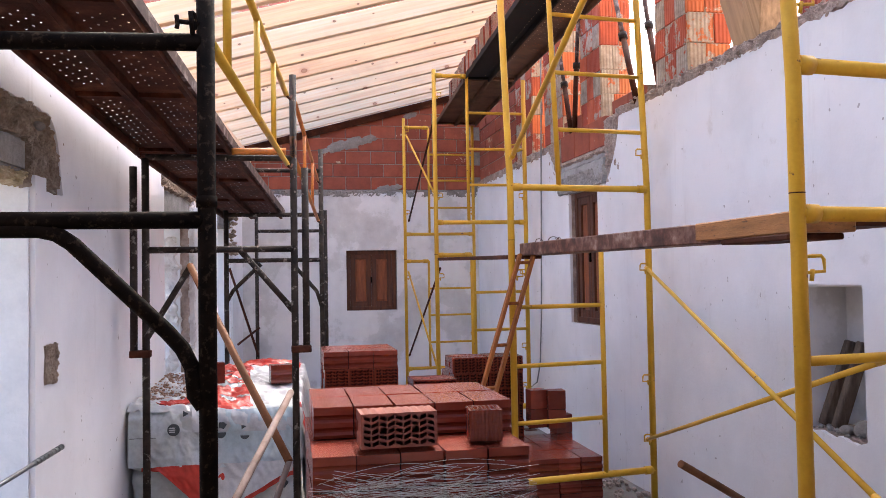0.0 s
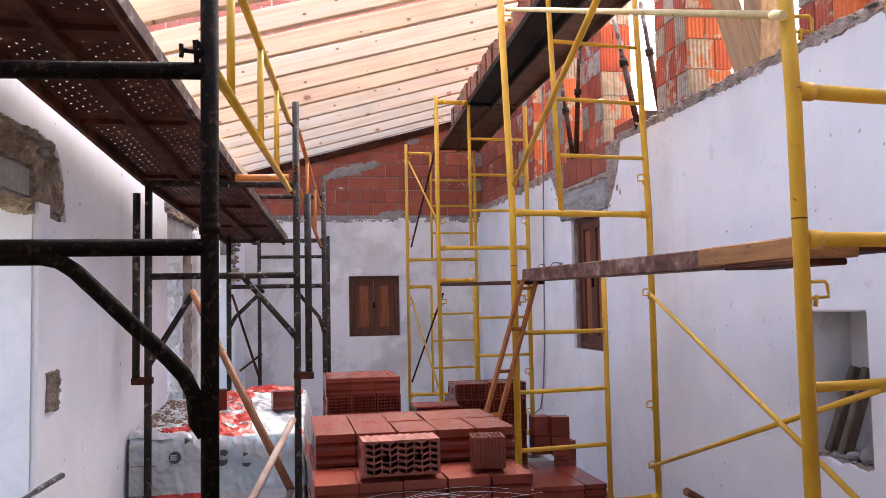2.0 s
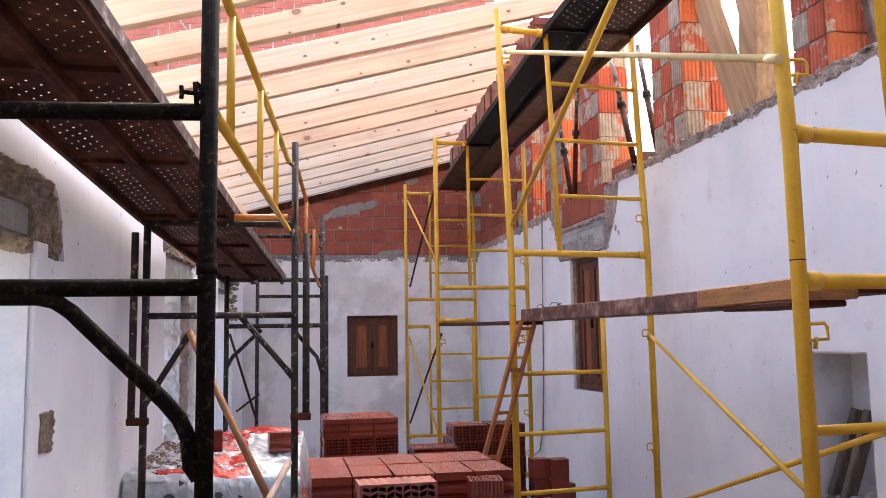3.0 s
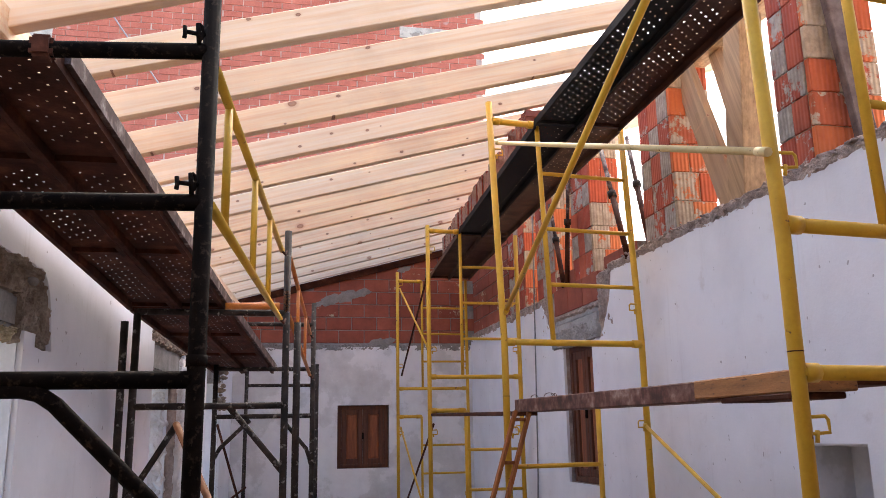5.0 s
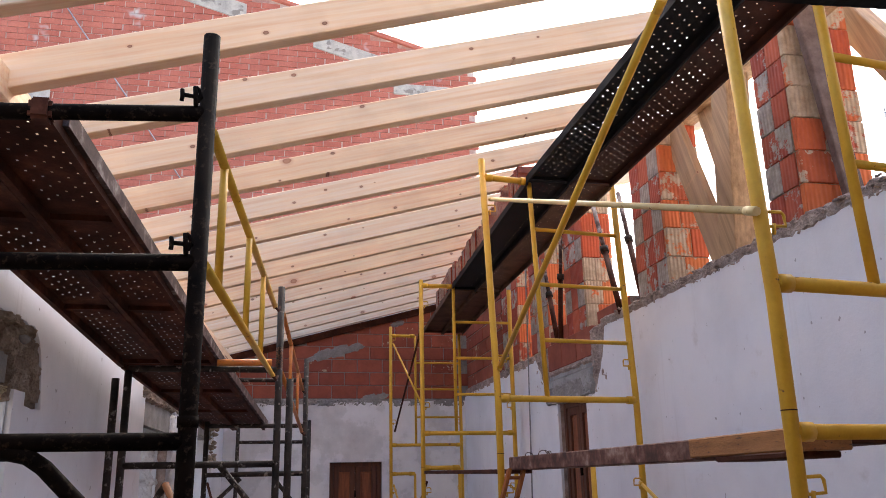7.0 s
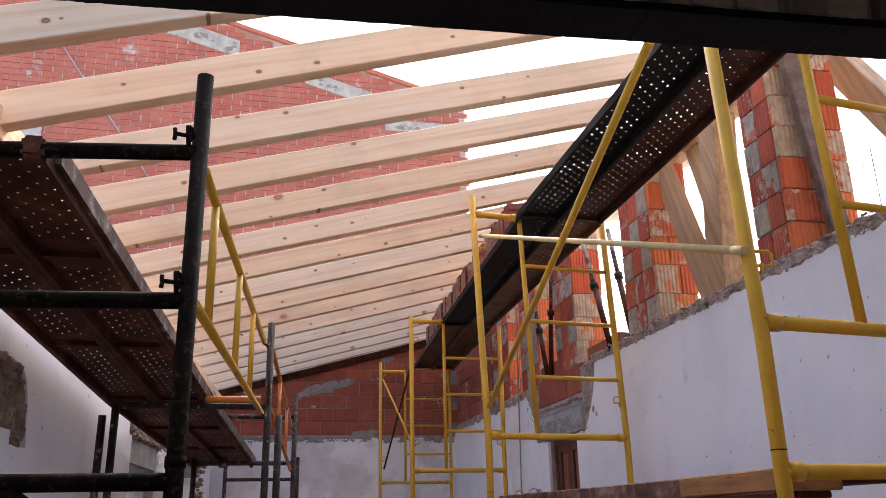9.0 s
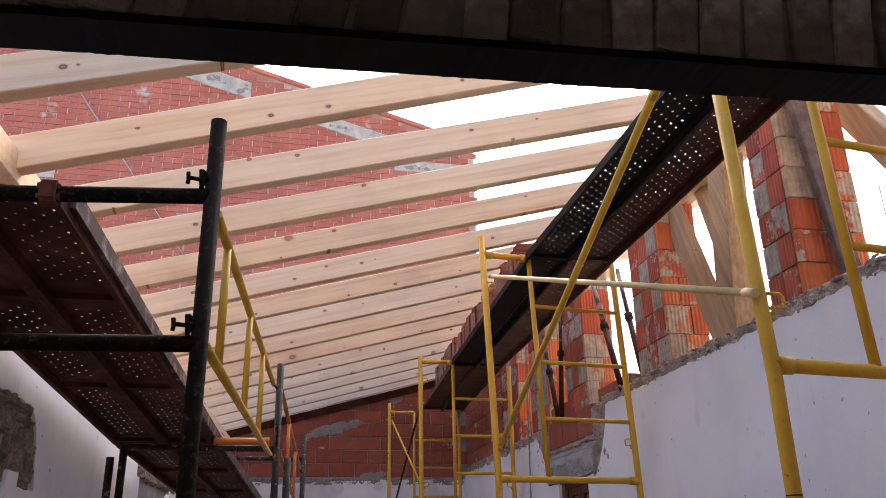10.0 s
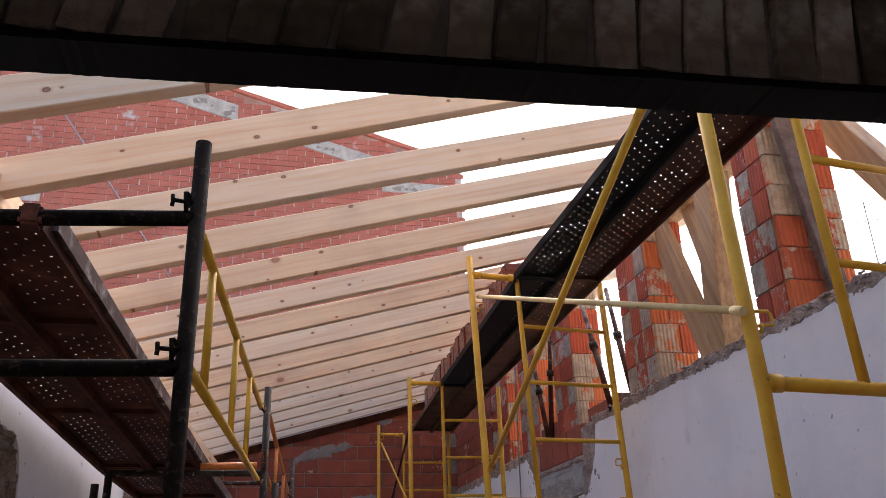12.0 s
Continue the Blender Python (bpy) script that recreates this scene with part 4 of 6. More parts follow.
def deck(name, near, far, width, mats, label, seed, holes=True, thick=0.05, ribs=0.0, lip=0.045):
    """A perforated steel scaffold deck of two planks, from the near end to the far end; near and far are its left lower corners and right lower corners, ribs the distance between its cross ribs, from the far end."""
    (a, b), (c, d) = near, far
    a, b, c, d = (Vector(p) for p in (a, b, c, d))
    th = thing(name, a, label, "scaffold deck", "scaffold decks")
    up = Vector((0, 0, thick))
    for k in range(2):
        bm = B()
        p0, p1 = a.lerp(b, 0.5 * k + 0.006), a.lerp(b, 0.5 * k + 0.494)
        q0, q1 = c.lerp(d, 0.5 * k + 0.006), c.lerp(d, 0.5 * k + 0.494)
        # side flanges
        for s0, s1, t0, t1 in ((p0, p0.lerp(p1, lip), q0, q0.lerp(q1, lip)), (p1.lerp(p0, lip), p1, q1.lerp(q0, lip), q1)):
            hexa(bm, [s0, s1, t1, t0, s0 + up, s1 + up, t1 + up, t0 + up])
        # end caps and cross ribs
        L = (q0 - p0).length
        for f in [0.0] + ([1.0 - i * ribs / L for i in range(int(L / ribs) + 1)] if ribs else [1.0]):
            e = 0.04 / L
            f0, f1 = max(0, f - e / 2), min(1, f + e / 2)
            m = Vector((0, 0, thick * 0.45))
            hexa(bm, [p0.lerp(q0, f0) + m, p1.lerp(q1, f0) + m, p1.lerp(q1, f1) + m, p0.lerp(q0, f1) + m, p0.lerp(q0, f0) + up, p1.lerp(q1, f0) + up, p1.lerp(q1, f1) + up, p0.lerp(q0, f1) + up])
        part("frame", bm, mats[k], th)
        # sheet with punched holes
        bm = B()
        nu, nv = (int(L / 0.037), 7) if holes else (1, 1)
        n0, n1, m0, m1 = p0 + up * 0.9, p1 + up * 0.9, q0 + up * 0.9, q1 + up * 0.9
        pt = lambda u, v: n0.lerp(m0, u).lerp(n1.lerp(m1, u), v)
        if holes:
            grid = [[bm.verts.new(pt(i / nu, j / nv)) for j in range(nv + 1)] for i in range(nu + 1)]
            for i in range(nu):
                band = (1.0 - (i + 0.5) / nu) * L / ribs % 1.0 if ribs else 0.5
                for j in range(nv):
                    cell = (grid[i][j], grid[i + 1][j], grid[i + 1][j + 1], grid[i][j + 1])
                    if 0 < j < nv - 1 and 0.1 < band < 0.9 and (i + j) % 2 == 0:
                        c0 = sum((w.co for w in cell), Vector()) / 4
                        along, across = (m0 - n0).normalized(), (n1 - n0).normalized()
                        hole = [bm.verts.new(c0 + 0.0052 * (math.cos(t) * along + math.sin(t) * across)) for t in (-2.356, -0.785, 0.785, 2.356)]
                        inner = [hole[0], hole[1], hole[2], hole[3]]
                        for k2 in range(4):
                            bm.faces.new((cell[k2], cell[(k2 + 1) % 4], inner[(k2 + 1) % 4], inner[k2]))
                    else:
                        bm.faces.new(cell)
        else:
            bm.faces.new([bm.verts.new(p) for p in (n0, n1, m1, m0)])
        part("perforated_sheet", bm, mats[k], th)
    return th


deck("scaffold_deck", ((-1.18, 2.32, 2.645), (-0.613, 2.32, 2.645)), ((-0.89, 5.4, 2.392), (-0.298, 5.4, 2.392)), 0.57, ("rust", "rust"), "rusty perforated steel scaffold deck on the black frames", 1, ribs=1.15, lip=0.085)
deck("scaffold_deck", ((-0.885, 5.42, 2.388), (-0.296, 5.42, 2.388)), ((-0.545, 8.15, 2.195), (0.01, 8.15, 2.195)), 0.57, ("rust", "rust"), "rusty steel scaffold deck sloping down to the end", 2, ribs=0.9, lip=0.085)
# right and far planks take lighter browns that stand in for warm light
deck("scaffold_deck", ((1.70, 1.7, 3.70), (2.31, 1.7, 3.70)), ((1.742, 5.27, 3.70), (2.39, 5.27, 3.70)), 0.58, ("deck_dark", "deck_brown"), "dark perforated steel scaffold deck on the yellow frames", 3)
deck("scaffold_deck", ((1.752, 5.30, 3.70), (2.402, 5.30, 3.70)), ((1.897, 8.5, 3.672), (2.465, 8.5, 3.672)), 0.58, ("deck_dark", "deck_lit"), "dark steel scaffold deck loaded with clay blocks", 4)
deck("scaffold_deck", ((1.90, 8.53, 3.668), (2.47, 8.53, 3.668)), ((1.955, 10.5, 3.566), (2.50, 10.5, 3.566)), 0.58, ("deck_lit", "deck_lit"), "brown steel scaffold deck near the end wall", 5, False)
# toe boards on the west deck
bm = B()
beam(bm, (-0.600, 2.4, 2.700), (-0.285, 5.4, 2.445), 0.02, 0.06)
beam(bm, (-0.283, 5.42, 2.445), (0.022, 8.15, 2.25), 0.02, 0.06)
tagged(part("toe_board", bm, "scuffed"), "narrow rusty steel toe board along the deck", "board")

# planks at chest height along the east side
def plank(p, q, w, h, mat, label):
    bm = B()
    beam(bm, p, q, w, h)
    soften(bm, 0.005)
    tagged(part("scaffold_plank", bm, mat), label, "plank", "bench planks")


plank((1.665, 5.42, 1.782), (1.81, 3.02, 1.764), 0.18, 0.083, "worn_rust", "rust-stained steel plank lying on the yellow frames")
plank((1.79, 3.20, 1.771), (1.742, 2.40, 1.764), 0.19, 0.074, "board", "orange-brown wooden plank lying by the yellow frame")
plank((1.787, 2.98, 1.7205), (1.742, 2.47, 1.7165), 0.20, 0.022, "rust", "dark thin board under the orange plank")
plank((1.96, 3.10, 1.776), (1.945, 2.41, 1.772), 0.19, 0.050, "rust", "dark reddish board beside the orange plank")
plank((1.64, 8.44, 1.795), (1.64, 5.36, 1.733), 0.15, 0.030, "rust", "dark narrow scaffold plank")

# ---- brick on the walls ----


def clay_block(name, l, w, h, mat):
    bm = B()
    box(bm, (-l / 2, -w / 2, -h / 2), (l / 2, w / 2, h / 2))
    soften(bm, 0.004)
    me = mesh_of(name, bm)
    me.materials.append(MAT[mat])
    return me


rnd = random.Random(11)

# piers of ribbed blocks on the east wall
def pier(y0, y1, z0, z1, x0=2.665, x1=3.14):
    th = thing("brick_pier", ((x0 + x1) / 2, (y0 + y1) / 2, z0), "pier of ribbed orange clay blocks smeared with grey mortar", "brick pier", "brick piers")
    bm = B()
    box(bm, (x0 + 0.013, y0 + 0.013, z0 - 0.06), (x1 - 0.013, y1 - 0.013, z1 - 0.01))
    part("mortar_core", bm, "tan_mortar", th)
    rows = int(round((z1 - z0) / 0.196))
    h = (z1 - z0) / rows

    def lay(k, lo, hi, mat):
        key = (round(hi[0] - lo[0], 2), round(hi[1] - lo[1], 2), round(h, 3), mat)
        if key not in PIER_MESH:
            PIER_MESH[key] = clay_block("block", hi[0] - lo[0] - 0.004, hi[1] - lo[1] - 0.004, h - 0.005, mat)
        piece("block", PIER_MESH[key], th, pose((lo[0] + hi[0]) / 2 + rnd.uniform(-0.003, 0.003), (lo[1] + hi[1]) / 2 + rnd.uniform(-0.003, 0.003), z0 + (k + 0.5) * h, rnd.uniform(-0.5, 0.5), rnd.uniform(-0.5, 0.5), rnd.uniform(-0.4, 0.4)))

    ny, nx = max(2, int(round((y1 - y0) / 0.19))), max(2, int(round((x1 - x0) / 0.19)))
    turn = rnd.choice((0, 1))
    for k in range(rows):
        # the face towards the room, its shade put into darker block colours
        for i in range(ny):
            ya, yb = y0 + 0.045 + (y1 - y0 - 0.045) * i / ny, y0 + 0.045 + (y1 - y0 - 0.045) * (i + 1) / ny
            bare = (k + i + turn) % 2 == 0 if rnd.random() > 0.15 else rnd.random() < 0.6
            lay(k, (x0, ya), (x0 + 0.12, yb), "block_pier_shaded" if bare else "mortared_shaded")
        # the end face, its light put into brighter orange block colours
        for i in range(nx):
            share = 0.10 if k % 2 else -0.10
            cut = lambda f: x0 + (x1 - x0) * min(1.0, max(0.0, f / nx + (share if 0 < f < nx else 0.0)))
            bare = (k + i + turn) % 2 == 1 if rnd.random() > 0.15 else rnd.random() < 0.6
            lay(k, (cut(i), y0), (cut(i + 1), y0 + 0.043), "block_pier_lit" if bare else "mortared_lit")
    return th


PIER_MESH = {}
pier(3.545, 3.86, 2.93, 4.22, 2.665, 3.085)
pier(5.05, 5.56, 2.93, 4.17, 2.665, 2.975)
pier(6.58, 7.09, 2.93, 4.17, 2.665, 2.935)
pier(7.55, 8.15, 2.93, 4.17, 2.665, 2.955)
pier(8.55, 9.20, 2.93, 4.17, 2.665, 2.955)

# low courses of flat red blocks: over the window, in the gaps, and the far corner
def course_wall(y0, y1, z0, z1, xc=2.76, name="block_infill"):
    th = thing(name, (2.8, (y0 + y1) / 2, z0), "flat dark red hollow blocks laid in mortar on the old wall", "brickwork", "block infills")
    rows = max(1, int(round((z1 - z0) / 0.185)))
    h = (z1 - z0) / rows
    bm = B()
    box(bm, (2.672, y0 + 0.005, z0 - 0.02), (2.86, y1 - 0.005, z1 - 0.01))
    part("mortar_bed", bm, "mortar", th)
    n = max(1, int(round((y1 - y0) / 0.33)))
    l = (y1 - y0) / n
    me = clay_block("block", 0.20, l - 0.010, h - 0.011, "block_end")
    half = clay_block("half_block", 0.20, l / 2 - 0.010, h - 0.011, "block_end")
    for k in range(rows):
        z = z0 + (k + 0.5) * h
        if k % 2 == 0:
            for i in range(n):
                piece("block", me, th, pose(xc + rnd.uniform(-0.004, 0.004), y0 + (i + 0.5) * l, z))
        else:
            for i in range(n - 1):
                piece("block", me, th, pose(xc + rnd.uniform(-0.004, 0.004), y0 + (i + 1) * l, z))
            piece("half_block", half, th, pose(xc, y0 + l / 4, z))
            piece("half_block", half, th, pose(xc, y1 - l / 4, z))


course_wall(6.46, 7.58, 2.675, 2.93, 2.738)
course_wall(5.72, 6.36, 2.91, 3.02)
course_wall(7.04, 7.53, 2.91, 3.06)
course_wall(9.22, 10.98, 2.90, 4.12)

# gable blocks of the end wall
th = thing("gable_blockwork", (1.0, YN + 0.03, 2.78), "gable of flat red hollow blocks with grey mortar smears", "brickwork")
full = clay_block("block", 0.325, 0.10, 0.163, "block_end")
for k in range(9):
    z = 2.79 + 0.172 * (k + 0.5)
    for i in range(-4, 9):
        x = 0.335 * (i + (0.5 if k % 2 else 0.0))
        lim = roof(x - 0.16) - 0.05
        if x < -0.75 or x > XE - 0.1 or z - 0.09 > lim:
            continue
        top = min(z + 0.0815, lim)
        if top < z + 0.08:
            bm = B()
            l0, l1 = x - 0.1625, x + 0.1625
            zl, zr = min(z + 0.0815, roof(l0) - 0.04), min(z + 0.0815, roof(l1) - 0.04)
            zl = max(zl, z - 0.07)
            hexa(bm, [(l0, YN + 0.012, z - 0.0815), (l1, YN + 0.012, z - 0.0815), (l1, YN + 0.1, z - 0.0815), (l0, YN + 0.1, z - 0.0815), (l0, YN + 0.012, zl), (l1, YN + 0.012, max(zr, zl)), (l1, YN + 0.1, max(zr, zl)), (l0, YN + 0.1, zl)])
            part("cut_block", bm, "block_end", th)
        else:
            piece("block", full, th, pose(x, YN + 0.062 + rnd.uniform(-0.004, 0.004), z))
# mortar smears on the gable
for x, z, s in ((0.72, 3.36, 0.16), (0.95, 3.42, 0.17), (1.15, 3.47, 0.12), (0.56, 3.30, 0.08), (1.72, 3.80, 0.09), (1.35, 2.80, 0.12), (1.5, 2.82, 0.1)):
    bm = B()
    v = bmesh.ops.create_icosphere(bm, subdivisions=3, radius=1)["verts"]
    for w in v:
        k = 1 + 0.5 * wob(w.co.x * 3 + x, w.co.z * 3 + z, 0.4, 1.3)
        w.co = Vector((x + w.co.x * s * k, YN + 0.012 + w.co.y * 0.008, z + w.co.z * s * 0.42 * k + 0.25 * (w.co.x * s * k)))
    part("mortar_smear", bm, "mortar", th)
# dark closing board under the last rafter
bm = B()
hexa(bm, [(-0.6, YN - 0.03, roof(-0.6) - 0.09), (XE, YN - 0.03, roof(XE) - 0.09), (XE, YN + 0.02, roof(XE) - 0.09), (-0.6, YN + 0.02, roof(-0.6) - 0.09),
          (-0.6, YN - 0.03, roof(-0.6)), (XE, YN - 0.03, roof(XE)), (XE, YN + 0.02, roof(XE)), (-0.6, YN + 0.02, roof(-0.6))])
tagged(part("gable_board", bm, "rust"), "dark stained board along the gable under the rafters", "board", kind="structure")

# timbers standing in the wide gap of the east wall
def timber(p, q, w, h, label, up=(1, 0, 0), mat="oldwood"):
    bm = B()
    beam(bm, p, q, w, h, up)
    soften(bm, 0.006)
    tagged(part("timber_prop", bm, mat), label, "timber", "roof timbers")


timber((2.80, 5.07, 4.13), (2.80, 4.56, 2.96), 0.20, 0.06, "pale weathered board leaning in the wall gap")
timber((2.93, 4.80, 4.15), (2.93, 4.42, 2.98), 0.17, 0.06, "weathered board leaning in the wall gap")
timber((2.82, 4.31, 4.22), (2.82, 4.45, 2.95), 0.19, 0.16, "thick old wooden post standing on the wall")
timber((2.90, 5.1, 4.20), (2.90, 3.2, 4.17), 0.14, 0.14, "old squared beam over the wall gap")
timber((2.735, 3.47, 4.22), (2.90, 3.47, 2.97), 0.11, 0.05, "dark weathered board leaning against the brick pier", (0, 1, 0), "pole_wood")
timber((3.22, 3.80, 4.42), (3.22, 3.16, 3.40), 0.17, 0.12, "pale sloping timber strut above the wall")
for p, q in (((2.645, 6.25, 3.93), (2.645, 5.845, 2.90)), ((2.90, 6.28, 4.05), (2.90, 5.98, 3.02)), ((2.640, 7.58, 3.80), (2.640, 7.28, 2.925)), ((2.640, 7.03, 3.97), (2.640, 7.20, 2.925))):
    th = thing("steel_prop", q, "dark adjustable steel prop standing in the wall gap", "prop", "steel props")
    bm = B()
    p, q = Vector(p), Vector(q)
    tube(bm, [q, q.lerp(p, 0.55)], 0.023, 10)
    outer = part("outer_tube", bm, "rust", th)
    bm = B()
    tube(bm, [q.lerp(p, 0.5), p], 0.018, 10)
    part("inner_tube", bm, "scuffed", th)
    bm = B()
    tube(bm, [q.lerp(p, 0.53), q.lerp(p, 0.58)], 0.034, 10)
    part("collar", bm, "spattered", outer)

# neighbouring brick gable behind the house
NY = 12.5
def gable_top(x):
    return 9.56 - 0.285 * x if x > -3 else 10.415 + 0.285 * (x + 3)


bm = B()
hexa(bm, [(-9, NY + 0.012, 0), (3.3, NY + 0.012, 0), (3.3, NY + 0.4, 0), (-9, NY + 0.4, 0), (-9, NY + 0.012, 8.4), (3.3, NY + 0.012, 8.4), (3.3, NY + 0.4, 8.4), (-9, NY + 0.4, 8.4)])
hexa(bm, [(-9, NY + 0.012, 8.4), (3.3, NY + 0.012, 8.4), (3.3, NY + 0.4, 8.4), (-9, NY + 0.4, 8.4), (-3, NY + 0.012, gable_top(-3)), (3.3, NY + 0.012, gable_top(3.3)), (3.3, NY + 0.4, gable_top(3.3)), (-3, NY + 0.4, gable_top(-3))])
hood = thing("neighbour_house", (-2, NY, 0), "red brick gable of the neighbouring house with pale mortar bands", "house")
part("wall", bm, "joint", hood)
verts, faces = [], []
for k in range(46):
    z = 5.6 + 0.105 * k
    for i in range(-24, 15):
        x = 0.305 * (i + (0.5 if k % 2 else 0)) + rnd.uniform(-0.006, 0.006)
        if x > 3.15 or x < -6 or z + 0.10 > min(gable_top(x), gable_top(x + 0.3)) - 0.02 or rnd.random() < 0.004:
            continue
        d = rnd.uniform(-0.006, 0.003)
        l, h = 0.294 - rnd.uniform(0, 0.010), 0.095 + rnd.uniform(-0.003, 0.002)
        b = len(verts)
        verts += [(x, NY + d, z), (x + l, NY + d, z), (x + l, NY + d, z + h), (x, NY + d, z + h), (x, NY + 0.014, z), (x + l, NY + 0.014, z), (x + l, NY + 0.014, z + h), (x, NY + 0.014, z + h)]
        faces += [(b, b + 1, b + 2, b + 3), (b, b + 4, b + 5, b + 1), (b + 1, b + 5, b + 6, b + 2), (b + 2, b + 6, b + 7, b + 3), (b + 3, b + 7, b + 4, b)]
me = bpy.data.meshes.new("brickwork")
me.from_pydata(verts, [], faces)
me.materials.append(MAT["red_brick"])
o = new("brickwork", me)
o.parent = hood
o.matrix_parent_inverse = world_of(hood).inverted()
tagged(o, "weathered red bricks with pale joints", kind="stuff")


def slant(x0, x1, dz0, dz1, out, name, mat, label):
    bm = B()
    hexa(bm, [(x0, NY - out, gable_top(x0) + dz0), (x1, NY - out, gable_top(x1) + dz0), (x1, NY + 0.02, gable_top(x1) + dz0), (x0, NY + 0.02, gable_top(x0) + dz0),
              (x0, NY - out, gable_top(x0) + dz1), (x1, NY - out, gable_top(x1) + dz1), (x1, NY + 0.02, gable_top(x1) + dz1), (x0, NY + 0.02, gable_top(x0) + dz1)])
    soften(bm, 0.01)
    part(name, bm, mat, hood, label)


slant(-2.9, 3.28, -0.06, 0.02, 0.05, "brick_coping", "red_brick", "thin brick coping")
slant(-2.4, -0.55, -0.62, -0.30, 0.02, "render_band", "old_band", "pale render band down the gable")
slant(0.55, 1.80, -0.68, -0.42, 0.02, "render_band", "old_band", "pale render band down the gable")
bm = B()
box(bm, (1.9, NY - 0.02, 7.98), (3.32, NY + 0.02, 8.18))
soften(bm, 0.01)
part("white_band", bm, "old_band", hood, "flaking white painted band")
bm = B()
tube(bm, [(-3.3, NY - 0.03, 9.05), (-2.3, NY - 0.03, 7.6), (-1.38, NY - 0.03, 6.24)], 0.012, 6)
part("cable", bm, "white_wrap", hood, "thin pale cable")
bm = B()
box(bm, (2.5, NY - 0.01, 7.2), (2.9, NY + 0.02, 7.34))
part("plaster_patch", bm, "old_band", hood, "white plaster patch")
bm = B()
box(bm, (-4.3, NY - 0.01, 7.4), (-3.4, NY + 0.02, 7.75))
part("plaster_patch", bm, "old_band", hood, "white plaster patch")

# aerial far beyond the wall
th = thing("tv_aerial", (14.6, 16.0, -0.06), "thin grey rooftop aerial on a tall mast", "aerial")
bm = B()
tube(bm, [(14.6, 16, -0.06), (14.6, 16, 10.4)], 0.016, 6)
part("mast", bm, "steel", th)
for z, l in ((10.3, 0.35), (9.9, 0.6)):
    bm = B()
    tube(bm, [(14.6 - l, 16, z - 0.15), (14.6 + l, 16, z + 0.1)], 0.008, 6)
    for i in range(5):
        x = 14.6 - l + 2 * l * i / 4
        tube(bm, [(x, 16, z - 0.2 + 0.06 * i), (x, 16, z + 0.06 * i)], 0.005, 5)
    part("element", bm, "steel", th)

# ---- doorway lintel over the camera ----
lint = thing("doorway_lintel", (0.3, 1.05, 2.38), "dark steel lintel beam carrying a course of old upright bricks", "lintel")
dirv = Vector((1.4, -0.087, 0.0)).normalized()
bm = B()
a, b = Vector((-0.38, 1.1, 2.367)) - dirv * 1.05, Vector((-0.38, 1.1, 2.367)) + dirv * 2.35
nn = 400
cols = []
for i in range(nn + 1):
    p = a.lerp(b, i / nn)
    j = 0.0012 * wob(p.x, 3, 1, 8) + 0.0016 * wob(p.x, 7, 1, 70)
    q = Vector((0.0, -0.085, 0))
    cols.append([bm.verts.new(p + Vector((0, 0, j)) + o) for o in (Vector((0, 0, 0)), Vector((0, 0, 0.014)), q + Vector((0, 0, 0.014)), q)])
for p, q in zip(cols, cols[1:]):
    for k in range(4):
        bm.faces.new((p[k], q[k], q[(k + 1) % 4], p[(k + 1) % 4]))
bm.faces.new(cols[0])
bm.faces.new(cols[-1][::-1])
part("steel_beam", bm, "deck_dark", lint)
me = clay_block("brick", 0.066, 0.08, 0.25, "old_brick")
for r_ in range(2):
    for i in range(44):
        p = a + dirv * (0.04 + 0.076 * i + rnd.uniform(-0.003, 0.003))
        piece("brick", me, lint, pose(p.x + 0.01 + r_ * 0.03, p.y - 0.042 + rnd.uniform(-0.006, 0.006), 2.367 + 0.014 + 0.128 + r_ * 0.262 + rnd.uniform(-0.004, 0.004), rnd.uniform(-2, 2), 8 + rnd.uniform(-4, 4), -3.6 + rnd.uniform(-2, 2)))
bm = B()
hexa(bm, [a + Vector((0, -0.066, 0.016)), b + Vector((0, -0.066, 0.016)), b + Vector((0, -0.004, 0.016)), a + Vector((0, -0.004, 0.016)), a + Vector((0, -0.066, 0.62)), b + Vector((0, -0.066, 0.62)), b + Vector((0, -0.004, 0.62)), a + Vector((0, -0.004, 0.62))])
part("masonry", bm, "mortar", lint)

# ---- windows with closed shutters ----


